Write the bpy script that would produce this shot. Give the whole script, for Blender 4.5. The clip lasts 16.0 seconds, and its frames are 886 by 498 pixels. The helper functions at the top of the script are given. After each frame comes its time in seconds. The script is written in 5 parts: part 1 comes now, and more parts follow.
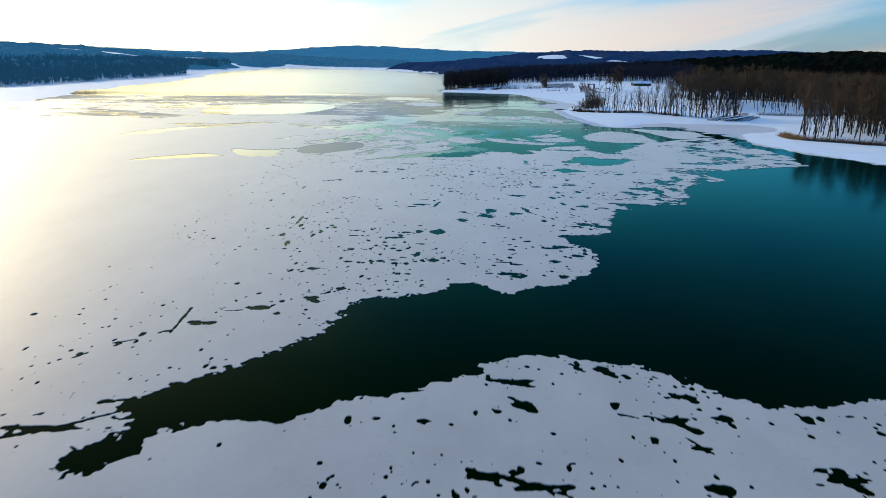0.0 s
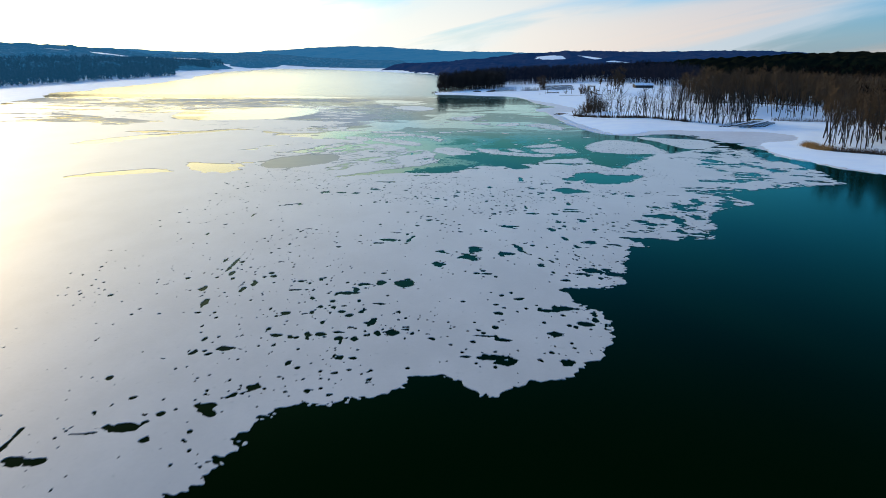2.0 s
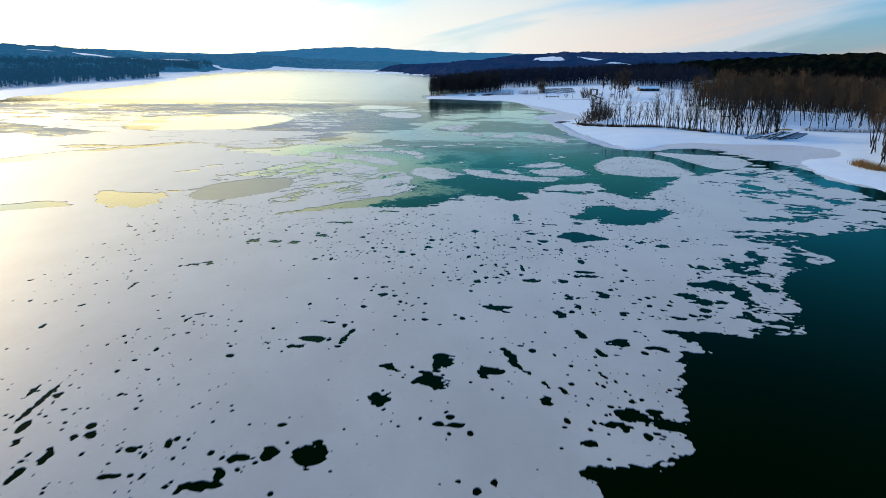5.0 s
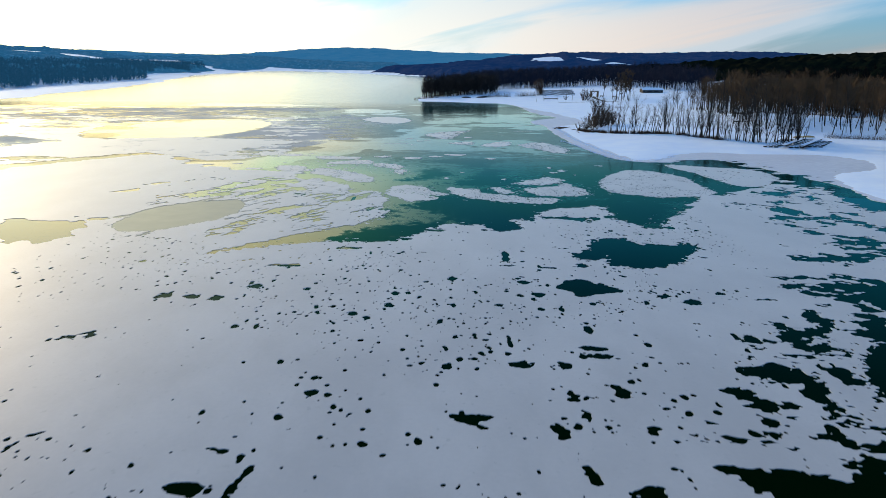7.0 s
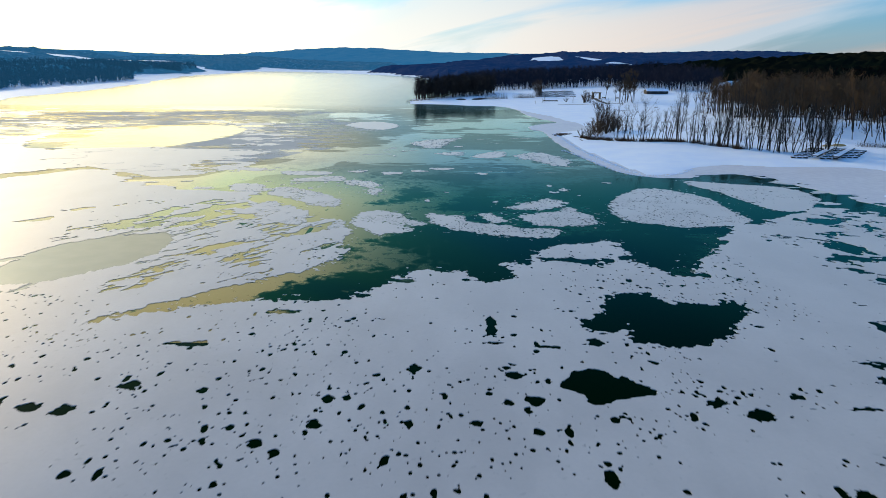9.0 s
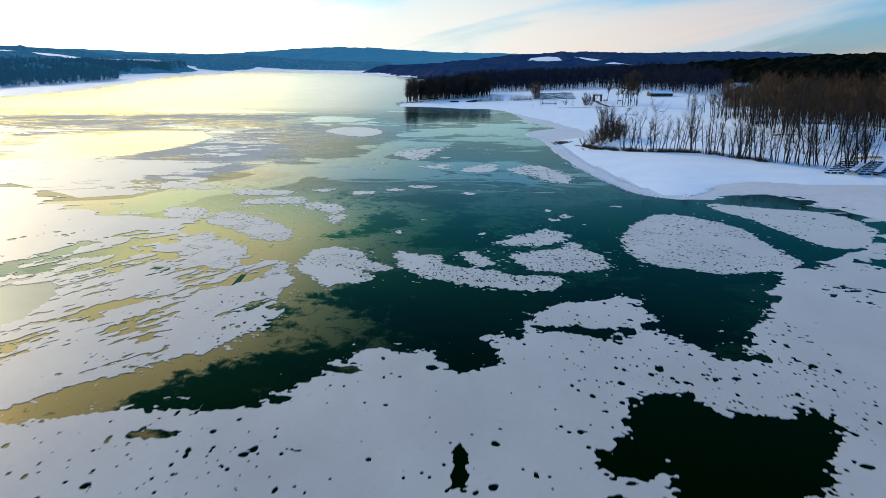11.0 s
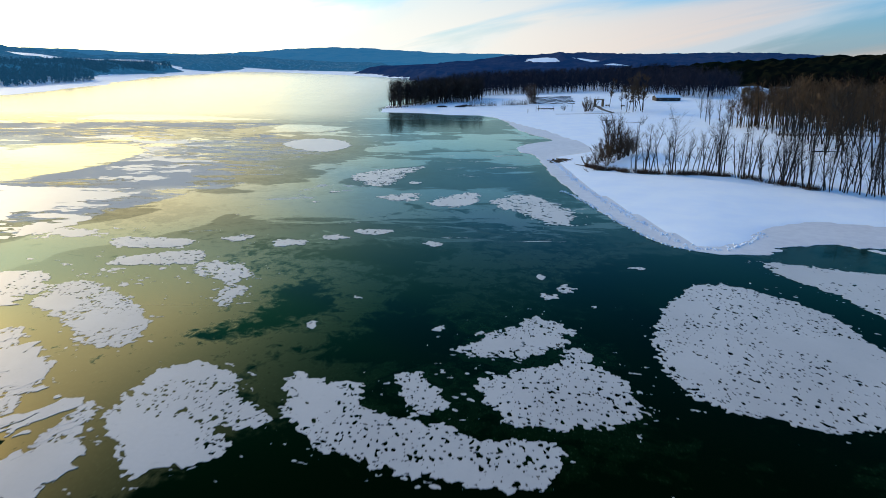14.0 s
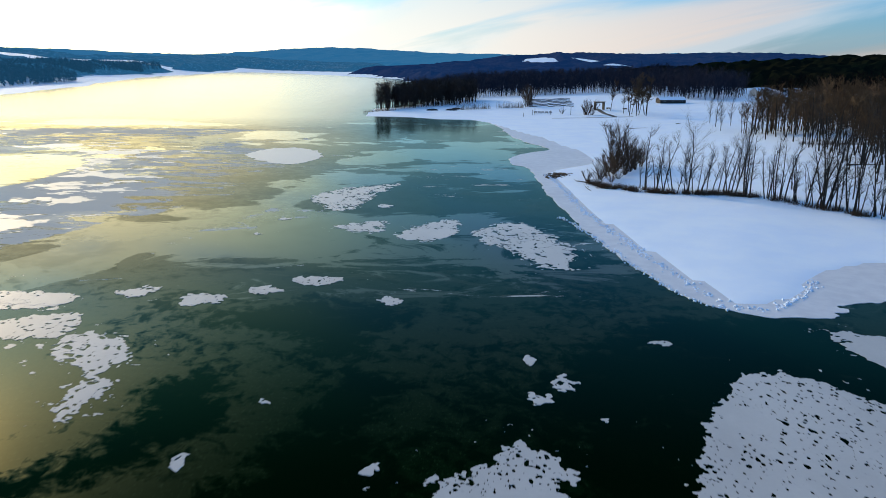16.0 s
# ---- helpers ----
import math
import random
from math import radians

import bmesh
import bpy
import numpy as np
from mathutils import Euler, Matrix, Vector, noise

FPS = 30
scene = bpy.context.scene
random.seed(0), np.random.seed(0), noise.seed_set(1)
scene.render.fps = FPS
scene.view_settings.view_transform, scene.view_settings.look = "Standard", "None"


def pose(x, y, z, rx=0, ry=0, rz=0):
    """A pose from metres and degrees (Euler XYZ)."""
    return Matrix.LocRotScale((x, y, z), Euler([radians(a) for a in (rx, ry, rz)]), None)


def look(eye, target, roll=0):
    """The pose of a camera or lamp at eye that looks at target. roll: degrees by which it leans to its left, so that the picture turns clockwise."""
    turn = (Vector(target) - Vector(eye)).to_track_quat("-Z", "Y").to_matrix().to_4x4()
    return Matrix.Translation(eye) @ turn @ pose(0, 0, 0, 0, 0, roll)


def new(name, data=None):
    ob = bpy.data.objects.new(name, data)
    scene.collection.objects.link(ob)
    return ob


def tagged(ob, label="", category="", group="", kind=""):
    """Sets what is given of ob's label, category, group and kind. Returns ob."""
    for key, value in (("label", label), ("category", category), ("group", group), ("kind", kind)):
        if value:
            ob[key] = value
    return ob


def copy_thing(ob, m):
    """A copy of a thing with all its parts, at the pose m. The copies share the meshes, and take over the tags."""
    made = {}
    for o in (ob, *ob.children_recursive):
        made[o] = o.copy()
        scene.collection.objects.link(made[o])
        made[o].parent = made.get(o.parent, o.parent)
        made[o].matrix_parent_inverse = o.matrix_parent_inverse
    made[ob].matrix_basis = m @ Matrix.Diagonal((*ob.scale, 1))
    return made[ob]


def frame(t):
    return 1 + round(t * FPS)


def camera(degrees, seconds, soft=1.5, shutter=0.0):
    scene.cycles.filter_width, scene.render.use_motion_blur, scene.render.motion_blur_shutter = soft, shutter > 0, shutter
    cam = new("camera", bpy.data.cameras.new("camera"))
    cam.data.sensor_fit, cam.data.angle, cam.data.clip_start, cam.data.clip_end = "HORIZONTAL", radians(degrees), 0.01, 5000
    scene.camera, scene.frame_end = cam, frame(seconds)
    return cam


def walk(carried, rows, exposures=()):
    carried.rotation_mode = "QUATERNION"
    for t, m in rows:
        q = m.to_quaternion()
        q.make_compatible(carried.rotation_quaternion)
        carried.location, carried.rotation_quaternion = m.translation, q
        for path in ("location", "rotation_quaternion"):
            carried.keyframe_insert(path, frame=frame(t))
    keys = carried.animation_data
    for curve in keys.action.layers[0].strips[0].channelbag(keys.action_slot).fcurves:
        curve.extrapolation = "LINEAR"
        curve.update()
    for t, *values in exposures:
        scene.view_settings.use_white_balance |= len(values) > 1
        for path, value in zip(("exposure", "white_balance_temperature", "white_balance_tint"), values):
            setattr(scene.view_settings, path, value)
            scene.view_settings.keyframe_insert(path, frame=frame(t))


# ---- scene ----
cam = camera(63.8, 16.0, soft=0.85, shutter=0.5)
METRES, EYE, TILT, LEAN, TURN = 234.38, 29.2, 0.0, -0.3, 0.0
ROWS = [
    (0.0, 0.0, 0.0, 0.0, 0.06, -15.1, -0.21),
    (0.5, 0.0045, 0.0299, -0.0, 0.01, -15.07, -0.18),
    (1.0, 0.009, 0.0598, 0.0002, -0.02, -15.08, -0.25),
    (1.5, 0.0132, 0.0899, 0.0005, -0.07, -15.06, -0.22),
    (2.0, 0.0171, 0.1197, 0.0009, -0.06, -15.06, -0.21),
    (2.5, 0.0206, 0.1487, 0.0011, -0.09, -15.04, -0.21),
    (3.0, 0.0238, 0.1777, 0.0013, -0.12, -15.01, -0.23),
    (3.5, 0.0272, 0.208, 0.0016, -0.12, -14.99, -0.28),
    (4.0, 0.0305, 0.2393, 0.0017, -0.15, -14.98, -0.28),
    (6.5, 0.0526, 0.3879, 0.0024, -0.27, -14.98, -0.15),
    (7.0, 0.0572, 0.4182, 0.0024, -0.3, -14.95, -0.15),
    (7.5, 0.0619, 0.4491, 0.0023, -0.31, -14.97, -0.13),
    (8.0, 0.0667, 0.4807, 0.0025, -0.34, -14.97, -0.08),
    (8.5, 0.0714, 0.5133, 0.0026, -0.37, -14.96, -0.03),
    (9.0, 0.0756, 0.5459, 0.0026, -0.37, -14.96, -0.05),
    (11.5, 0.0992, 0.7024, 0.0024, -0.52, -14.96, -0.2),
    (12.0, 0.1047, 0.7342, 0.0024, -0.58, -14.96, -0.16),
    (12.5, 0.1104, 0.7666, 0.0023, -0.58, -14.94, -0.2),
    (13.0, 0.1159, 0.7991, 0.0025, -0.6, -14.93, -0.2),
    (13.5, 0.121, 0.8317, 0.0027, -0.61, -14.92, -0.29),
    (14.0, 0.1261, 0.8641, 0.0029, -0.66, -14.91, -0.3),
    (14.5, 0.1314, 0.8963, 0.0028, -0.71, -14.91, -0.33),
    (15.0, 0.1374, 0.9279, 0.0028, -0.73, -14.89, -0.33),
    (15.5, 0.143, 0.9594, 0.0028, -0.77, -14.91, -0.3),
    (16.0, 0.1486, 0.9887, 0.0028, -0.78, -14.9, -0.28),
]
walk(cam, [(t, pose(0, 0, EYE, TILT, LEAN, TURN) @ pose(METRES * x, METRES * y, METRES * z, 90 + pitch, roll, yaw)) for t, x, y, z, yaw, pitch, roll in ROWS])

# ---------------------------------------------------------------- light
SUN_AZ, SUN_EL = -42.0, 20.0      # degrees: to the left of the way ahead, above the horizon

world = bpy.data.worlds.new("winter_sky")
scene.world = world
world.use_nodes = True


class Net:
    """A few short cuts for building node trees."""

    def __init__(self, tree):
        self.t = tree
        tree.nodes.clear()

    def n(self, kind, **sets):
        node = self.t.nodes.new(kind)
        for key, value in sets.items():
            if key == "op":
                node.operation = value
            elif key == "blend":
                node.blend_type = value
            elif key == "dtype":
                node.data_type = value
        return node

    def link(self, a, b):
        self.t.links.new(a, b)

    def put(self, socket, v):
        if isinstance(v, bpy.types.NodeSocket):
            self.link(v, socket)
        elif isinstance(v, tuple) and len(v) == 3 and socket.type == "RGBA":
            socket.default_value = (*v, 1.0)
        else:
            socket.default_value = v

    def math(self, op, a, b=0.0, c=0.0, clamp=False):
        m = self.n("ShaderNodeMath", op=op)
        m.use_clamp = clamp
        for i, v in enumerate((a, b, c)):
            self.put(m.inputs[i], v)
        return m.outputs[0]

    def mix(self, f, a, b, blend="MIX"):
        m = self.n("ShaderNodeMix", dtype="RGBA", blend=blend)
        self.put(m.inputs[0], f), self.put(m.inputs[6], a), self.put(m.inputs[7], b)
        return m.outputs[2]

    def ramp(self, f, lo, hi, a=0.0, b=1.0):
        m = self.n("ShaderNodeMapRange")
        m.interpolation_type = "SMOOTHSTEP"
        for i, v in enumerate((f, lo, hi, a, b)):
            self.put(m.inputs[i], v)
        return m.outputs[0]

    def noise(self, vec, scale, detail=4.0, rough=0.55, distort=0.0):
        m = self.n("ShaderNodeTexNoise")
        self.put(m.inputs["Vector"], vec), self.put(m.inputs["Scale"], scale), self.put(m.inputs["Detail"], detail)
        self.put(m.inputs["Roughness"], rough), self.put(m.inputs["Distortion"], distort)
        return m.outputs["Fac"]

    def scaled(self, vec, sx, sy, sz, rz=0.0):
        m = self.n("ShaderNodeMapping")
        self.put(m.inputs["Vector"], vec)
        m.inputs["Rotation"].default_value = (0, 0, radians(rz))
        m.inputs["Scale"].default_value = (sx, sy, sz)
        return m.outputs[0]

    def bump(self, height, strength, distance):
        m = self.n("ShaderNodeBump")
        self.put(m.inputs["Height"], height)
        m.inputs["Strength"].default_value, m.inputs["Distance"].default_value = strength, distance
        return m.outputs[0]


w = Net(world.node_tree)
way = w.n("ShaderNodeTexCoord").outputs["Generated"]
sky = w.n("ShaderNodeTexSky")
sky.sky_type, sky.sun_disc = "NISHITA", False
sky.sun_elevation, sky.sun_rotation = radians(SUN_EL), radians(SUN_AZ % 360)
sky.air_density, sky.dust_density, sky.ozone_density = 1.0, 1.5, 2.0
sep = w.n("ShaderNodeSeparateXYZ")
w.link(way, sep.inputs[0])
dot = w.n("ShaderNodeVectorMath", op="DOT_PRODUCT")
w.link(way, dot.inputs[0])
dot.inputs[1].default_value = (math.sin(radians(SUN_AZ)) * math.cos(radians(SUN_EL)), math.cos(radians(SUN_AZ)) * math.cos(radians(SUN_EL)), math.sin(radians(SUN_EL)))
near_sun = w.ramp(dot.outputs["Value"], 0.35, 0.97)
aureole = w.ramp(dot.outputs["Value"], 0.74, 1.0)
lean = w.n("ShaderNodeMapping")
w.link(way, lean.inputs["Vector"])
lean.inputs["Rotation"].default_value = (0, radians(13), radians(20))
streak = w.noise(w.scaled(lean.outputs[0], 1.3, 1.3, 11.0), 1.6, 7, 0.52, 0.5)
rise = w.ramp(sep.outputs[2], 0.0, 0.22)
veil = w.math("ADD", w.ramp(streak, 0.34, 0.62, 0.05, 0.92), w.math("ADD", w.math("MULTIPLY", near_sun, 0.35), w.ramp(sep.outputs[2], 0.0, 0.09, 0.40, 0.0)), clamp=True)
veil = w.math("MULTIPLY", veil, w.ramp(sep.outputs[2], 0.03, 0.5, 1.0, 0.5))
band = w.ramp(w.noise(w.scaled(lean.outputs[0], 0.8, 0.8, 9.0), 2.3, 5, 0.5, 0.7), 0.42, 0.60)
cloud_low = w.mix(near_sun, w.mix(band, (0.43, 0.50, 0.56), (0.60, 0.52, 0.485)), (0.90, 0.92, 0.84))
cloud_high = w.mix(near_sun, (0.15, 0.43, 0.70), (0.40, 0.62, 0.72))
cloud = w.mix(rise, cloud_low, cloud_high)
cloud = w.mix(aureole, cloud, (2.5, 2.1, 1.05))
blue = w.mix(1.0, sky.outputs[0], (0.034, 0.084, 0.150), blend="MULTIPLY")
both = w.mix(veil, blue, cloud)
back = w.n("ShaderNodeBackground")
w.link(both, back.inputs[0])
back.inputs[1].default_value = 1.27
w.link(back.outputs[0], w.n("ShaderNodeOutputWorld").inputs[0])

sun = new("sun", bpy.data.lights.new("sun", "SUN"))
sun.data.energy, sun.data.angle, sun.data.color = 2.4, radians(3.0), (1.0, 0.76, 0.40)
sun.matrix_world = look((0, 0, 0), (-math.sin(radians(SUN_AZ)) * math.cos(radians(SUN_EL)), -math.cos(radians(SUN_AZ)) * math.cos(radians(SUN_EL)), -math.sin(radians(SUN_EL))))


# ---------------------------------------------------------------- materials
def material(name):
    m = bpy.data.materials.new(name)
    m.use_nodes = True
    net = Net(m.node_tree)
    bsdf = net.n("ShaderNodeBsdfPrincipled")
    net.link(bsdf.outputs[0], net.n("ShaderNodeOutputMaterial").inputs[0])
    pos = net.n("ShaderNodeNewGeometry").outputs["Position"]
    return m, net, bsdf, pos


def plain(name, a, b, scale, rough=0.8, metallic=0.0, bump=0.0):
    """Two colours worked into each other by grain and by larger stains."""
    m, net, bsdf, pos = material(name)
    f = net.ramp(net.math("ADD", net.math("MULTIPLY", net.noise(pos, scale, 6), 0.6), net.math("MULTIPLY", net.noise(pos, scale * 0.13, 3), 0.4)), 0.35, 0.65)
    net.put(bsdf.inputs["Base Color"], net.mix(f, a, b))
    bsdf.inputs["Roughness"].default_value, bsdf.inputs["Metallic"].default_value = rough, metallic
    if bump:
        net.link(net.bump(net.noise(pos, scale * 2, 5), bump, 0.02), bsdf.inputs["Normal"])
    return m


def add_gloss(net, bsdf, steep, low, rough, power, level, height, strength, distance):
    """A tinted mirror gloss over a matt body, as strong as the view is low."""
    bsdf.inputs["Specular IOR Level"].default_value = 0.0
    normal = net.bump(height, strength, distance)
    net.link(normal, bsdf.inputs["Normal"])
    facing, gloss, mixed = net.n("ShaderNodeLayerWeight"), net.n("ShaderNodeBsdfGlossy"), net.n("ShaderNodeMixShader")
    facing.inputs["Blend"].default_value = 0.5
    net.link(normal, facing.inputs["Normal"]), net.link(normal, gloss.inputs["Normal"])
    net.put(gloss.inputs["Color"], net.mix(net.math("POWER", facing.outputs["Facing"], 6.0), steep, low)), net.put(gloss.inputs["Roughness"], rough)
    net.link(net.math("MINIMUM", net.math("MULTIPLY", net.math("POWER", facing.outputs["Facing"], power), level), 0.95), mixed.inputs[0])
    net.link(bsdf.outputs[0], mixed.inputs[1]), net.link(gloss.outputs[0], mixed.inputs[2])
    net.link(mixed.outputs[0], [n for n in net.t.nodes if n.type == "OUTPUT_MATERIAL"][0].inputs[0])


def make_water():
    m, net, bsdf, pos = material("lake_water")
    tint = net.noise(pos, 0.02, 3)
    net.put(bsdf.inputs["Base Color"], net.mix(tint, (0.0003, 0.0042, 0.0008), (0.0004, 0.0058, 0.0014)))
    bsdf.inputs["Roughness"].default_value = 0.5
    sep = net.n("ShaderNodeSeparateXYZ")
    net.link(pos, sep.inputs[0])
    # Gloss turns from teal to grey westward, in place of bright sky reflected there.
    west_glare = net.ramp(sep.outputs[0], -32.0, 8.0, 1.0, 0.0)
    add_gloss(net, bsdf, net.mix(west_glare, (0.04, 0.60, 0.47), (0.62, 0.70, 0.52)), (0.30, 0.90, 1.0), 0.10, 10.0, 1.80, net.noise(net.scaled(pos, 1, 0.55, 1, 20), 1.3, 3), 0.05, 0.02)
    return m


def make_thin_ice():
    """Clear young ice: open and dark where frazil is 0, speckled and murky where it is 1, a bright smooth skin where sheen is 1, frosty where lace is 1."""
    m, net, bsdf, pos = material("thin_grey_ice")

    def layer(name):
        a = net.n("ShaderNodeAttribute")
        a.attribute_name = name
        return a.outputs["Fac"]
    sep = net.n("ShaderNodeSeparateXYZ")
    net.link(pos, sep.inputs[0])
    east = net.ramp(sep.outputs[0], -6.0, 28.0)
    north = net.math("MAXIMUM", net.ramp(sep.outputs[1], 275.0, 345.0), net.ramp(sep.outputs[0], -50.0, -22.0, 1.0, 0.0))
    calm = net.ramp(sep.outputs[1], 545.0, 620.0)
    fine = net.noise(pos, 0.9, 8, 0.75)
    clump = net.noise(net.scaled(pos, 0.8, 1.0, 1, -15), 0.16, 7, 0.70, 0.8)
    speck = net.ramp(net.noise(net.scaled(pos, 1.4, 0.8, 1, 25), 2.4, 5, 0.7), 0.55, 0.66)
    lumps = net.noise(net.scaled(pos, 1.0, 0.8, 1, 35), 0.55, 6, 0.68, 0.6)
    murky = net.ramp(net.math("ADD", layer("frazil"), net.math("MULTIPLY", net.math("ADD", net.math("SUBTRACT", clump, 0.5), net.math("MULTIPLY", net.math("SUBTRACT", lumps, 0.5), 1.0)), 1.9)), 0.26, 0.70)
    murky = net.math("MULTIPLY", murky, net.math("SUBTRACT", 1.0, net.math("MULTIPLY", north, 0.85)))
    skin = net.ramp(net.math("ADD", layer("sheen"), net.math("MULTIPLY", net.math("SUBTRACT", net.noise(net.scaled(pos, 0.6, 1.0, 1, -10), 0.10, 8, 0.70, 0.8), 0.5), 1.3)), 0.46, 0.54)
    skin = net.math("MULTIPLY", skin, net.math("SUBTRACT", 1.0, calm))
    rime = net.noise(net.scaled(pos, 0.45, 1.0, 1, -10), 0.10, 9, 0.76, 1.2)
    frost = net.ramp(net.math("ADD", net.math("MULTIPLY", layer("lace"), 0.34), rime), 0.69, 0.73)
    # Western frazil is browner and lighter, partly standing in for sun sheen.
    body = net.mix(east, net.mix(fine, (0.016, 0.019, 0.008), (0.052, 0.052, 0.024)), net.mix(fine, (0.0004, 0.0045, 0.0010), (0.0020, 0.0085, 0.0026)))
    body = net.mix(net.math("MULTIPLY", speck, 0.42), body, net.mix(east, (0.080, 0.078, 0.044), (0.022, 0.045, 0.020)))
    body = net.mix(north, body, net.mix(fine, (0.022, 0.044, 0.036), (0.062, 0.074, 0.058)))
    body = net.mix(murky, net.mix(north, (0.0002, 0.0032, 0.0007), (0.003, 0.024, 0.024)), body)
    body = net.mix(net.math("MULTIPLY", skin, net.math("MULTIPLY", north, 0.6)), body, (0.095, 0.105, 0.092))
    veined = net.ramp(net.math("ADD", net.math("MULTIPLY", layer("lace"), 0.22), net.noise(net.scaled(pos, 0.65, 1.0, 1, -12), 0.12, 9, 0.72, 1.5)), 0.58, 0.66)
    veined = net.math("MULTIPLY", net.math("MULTIPLY", veined, net.math("SUBTRACT", 1.0, skin)), net.math("MULTIPLY", net.ramp(sep.outputs[0], -60.0, -5.0, 1.0, 0.12), net.math("MULTIPLY", north, net.math("SUBTRACT", 1.0, calm))))
    body = net.mix(veined, body, (0.105, 0.105, 0.080))
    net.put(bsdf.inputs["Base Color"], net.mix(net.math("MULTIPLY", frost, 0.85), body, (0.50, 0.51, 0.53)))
    bsdf.inputs["Roughness"].default_value = 0.6
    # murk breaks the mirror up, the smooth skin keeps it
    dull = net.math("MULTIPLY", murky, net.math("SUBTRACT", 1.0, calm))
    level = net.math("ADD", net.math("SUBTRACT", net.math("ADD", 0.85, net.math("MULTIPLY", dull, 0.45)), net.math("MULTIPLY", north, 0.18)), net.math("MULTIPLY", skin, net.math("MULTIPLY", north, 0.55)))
    # Extra gloss by place brightens the far north and the west.
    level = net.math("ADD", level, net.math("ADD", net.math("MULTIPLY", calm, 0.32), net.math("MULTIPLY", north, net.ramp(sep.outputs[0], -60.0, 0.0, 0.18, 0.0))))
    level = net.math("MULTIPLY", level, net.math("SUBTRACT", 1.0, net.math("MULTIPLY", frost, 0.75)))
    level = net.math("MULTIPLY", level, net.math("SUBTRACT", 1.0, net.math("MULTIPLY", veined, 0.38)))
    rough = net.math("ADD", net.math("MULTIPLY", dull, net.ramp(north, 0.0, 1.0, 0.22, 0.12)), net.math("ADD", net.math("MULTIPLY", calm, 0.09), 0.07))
    # Gold and teal gloss tints by place imitate the sun's and sky's colour.
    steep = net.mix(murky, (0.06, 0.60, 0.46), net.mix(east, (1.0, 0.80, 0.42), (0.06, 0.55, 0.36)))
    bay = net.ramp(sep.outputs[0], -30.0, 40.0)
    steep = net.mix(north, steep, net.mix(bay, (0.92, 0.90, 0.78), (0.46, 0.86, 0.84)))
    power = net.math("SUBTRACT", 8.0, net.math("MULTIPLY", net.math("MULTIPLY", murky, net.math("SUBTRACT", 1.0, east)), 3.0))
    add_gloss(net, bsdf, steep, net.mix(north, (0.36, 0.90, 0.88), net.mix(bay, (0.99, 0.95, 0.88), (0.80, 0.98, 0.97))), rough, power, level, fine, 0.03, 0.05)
    return m


def make_snow_ice():
    m, net, bsdf, pos = material("snow_covered_ice")
    drift = net.noise(net.scaled(pos, 1, 0.5, 1, 15), 0.09, 5, 0.6)
    grain = net.noise(pos, 2.2, 6, 0.65)
    base = net.mix(net.ramp(drift, 0.3, 0.7), (0.388, 0.391, 0.412), (0.458, 0.461, 0.482))
    wet = net.ramp(net.noise(pos, 1.1, 3, 0.5), 0.66, 0.72)
    base = net.mix(net.math("MULTIPLY", wet, 0.25), base, (0.24, 0.26, 0.28))
    net.put(bsdf.inputs["Base Color"], net.mix(net.ramp(grain, 0.25, 0.75, 0.0, 0.14), base, (0.31, 0.32, 0.37)))
    bsdf.inputs["Roughness"].default_value = 0.7
    add_gloss(net, bsdf, (0.98, 0.95, 0.92), (1.0, 0.94, 0.82), 0.55, 5.0, 1.02, grain, 0.25, 0.03)
    return m


def make_snow():
    m, net, bsdf, pos = material("shore_snow")
    drift = net.noise(pos, 0.12, 6, 0.6)
    grain = net.noise(pos, 1.6, 6, 0.7)
    # Part of the blue sky's fill is put into the snow's own colour.
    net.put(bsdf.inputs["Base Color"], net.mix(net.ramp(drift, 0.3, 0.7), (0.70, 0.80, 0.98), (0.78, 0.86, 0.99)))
    bsdf.inputs["Roughness"].default_value = 0.6
    net.link(net.bump(net.math("ADD", grain, net.math("MULTIPLY", drift, 3.0)), 0.35, 0.06), bsdf.inputs["Normal"])
    return m


def make_bark(name, a, b):
    m, net, bsdf, pos = material(name)
    rnd = net.n("ShaderNodeObjectInfo").outputs["Random"]
    f = net.math("ADD", net.math("MULTIPLY", net.noise(net.scaled(pos, 3, 3, 0.8), 2.0, 5), 0.7), net.math("MULTIPLY", rnd, 0.35))
    net.put(bsdf.inputs["Base Color"], net.mix(f, a, b))
    bsdf.inputs["Roughness"].default_value = 0.9
    return m


def make_woods(name, a, b, c, haze_glow=0.0, haze_tint=(0.018, 0.135, 0.285)):
    """Woodland seen from afar: bare crowns of mixed colour, the far ones given haze by bluish colours and a faint glow.
    """
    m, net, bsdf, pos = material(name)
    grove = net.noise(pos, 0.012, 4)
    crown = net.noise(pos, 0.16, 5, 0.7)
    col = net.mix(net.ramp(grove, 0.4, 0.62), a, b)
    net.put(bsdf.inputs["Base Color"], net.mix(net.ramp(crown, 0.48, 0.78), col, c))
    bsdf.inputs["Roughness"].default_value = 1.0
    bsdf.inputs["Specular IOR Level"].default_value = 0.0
    if haze_glow:
        bsdf.inputs["Emission Color"].default_value = (*haze_tint, 1)
        bsdf.inputs["Emission Strength"].default_value = haze_glow
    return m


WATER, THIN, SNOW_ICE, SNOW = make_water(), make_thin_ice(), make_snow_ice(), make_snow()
# Pale base puts part of the mirrored sky into the pond ice's colour.
POND_SHEEN = plain("pond_ice_with_sky_sheen", (0.05, 0.075, 0.06), (0.085, 0.105, 0.085), 0.25, 0.34)
SHELF = plain("grey_shelf_ice", (0.54, 0.545, 0.61), (0.64, 0.645, 0.70), 0.5, 0.45)
BARK = make_bark("dark_bark", (0.005, 0.004, 0.004), (0.016, 0.013, 0.011))
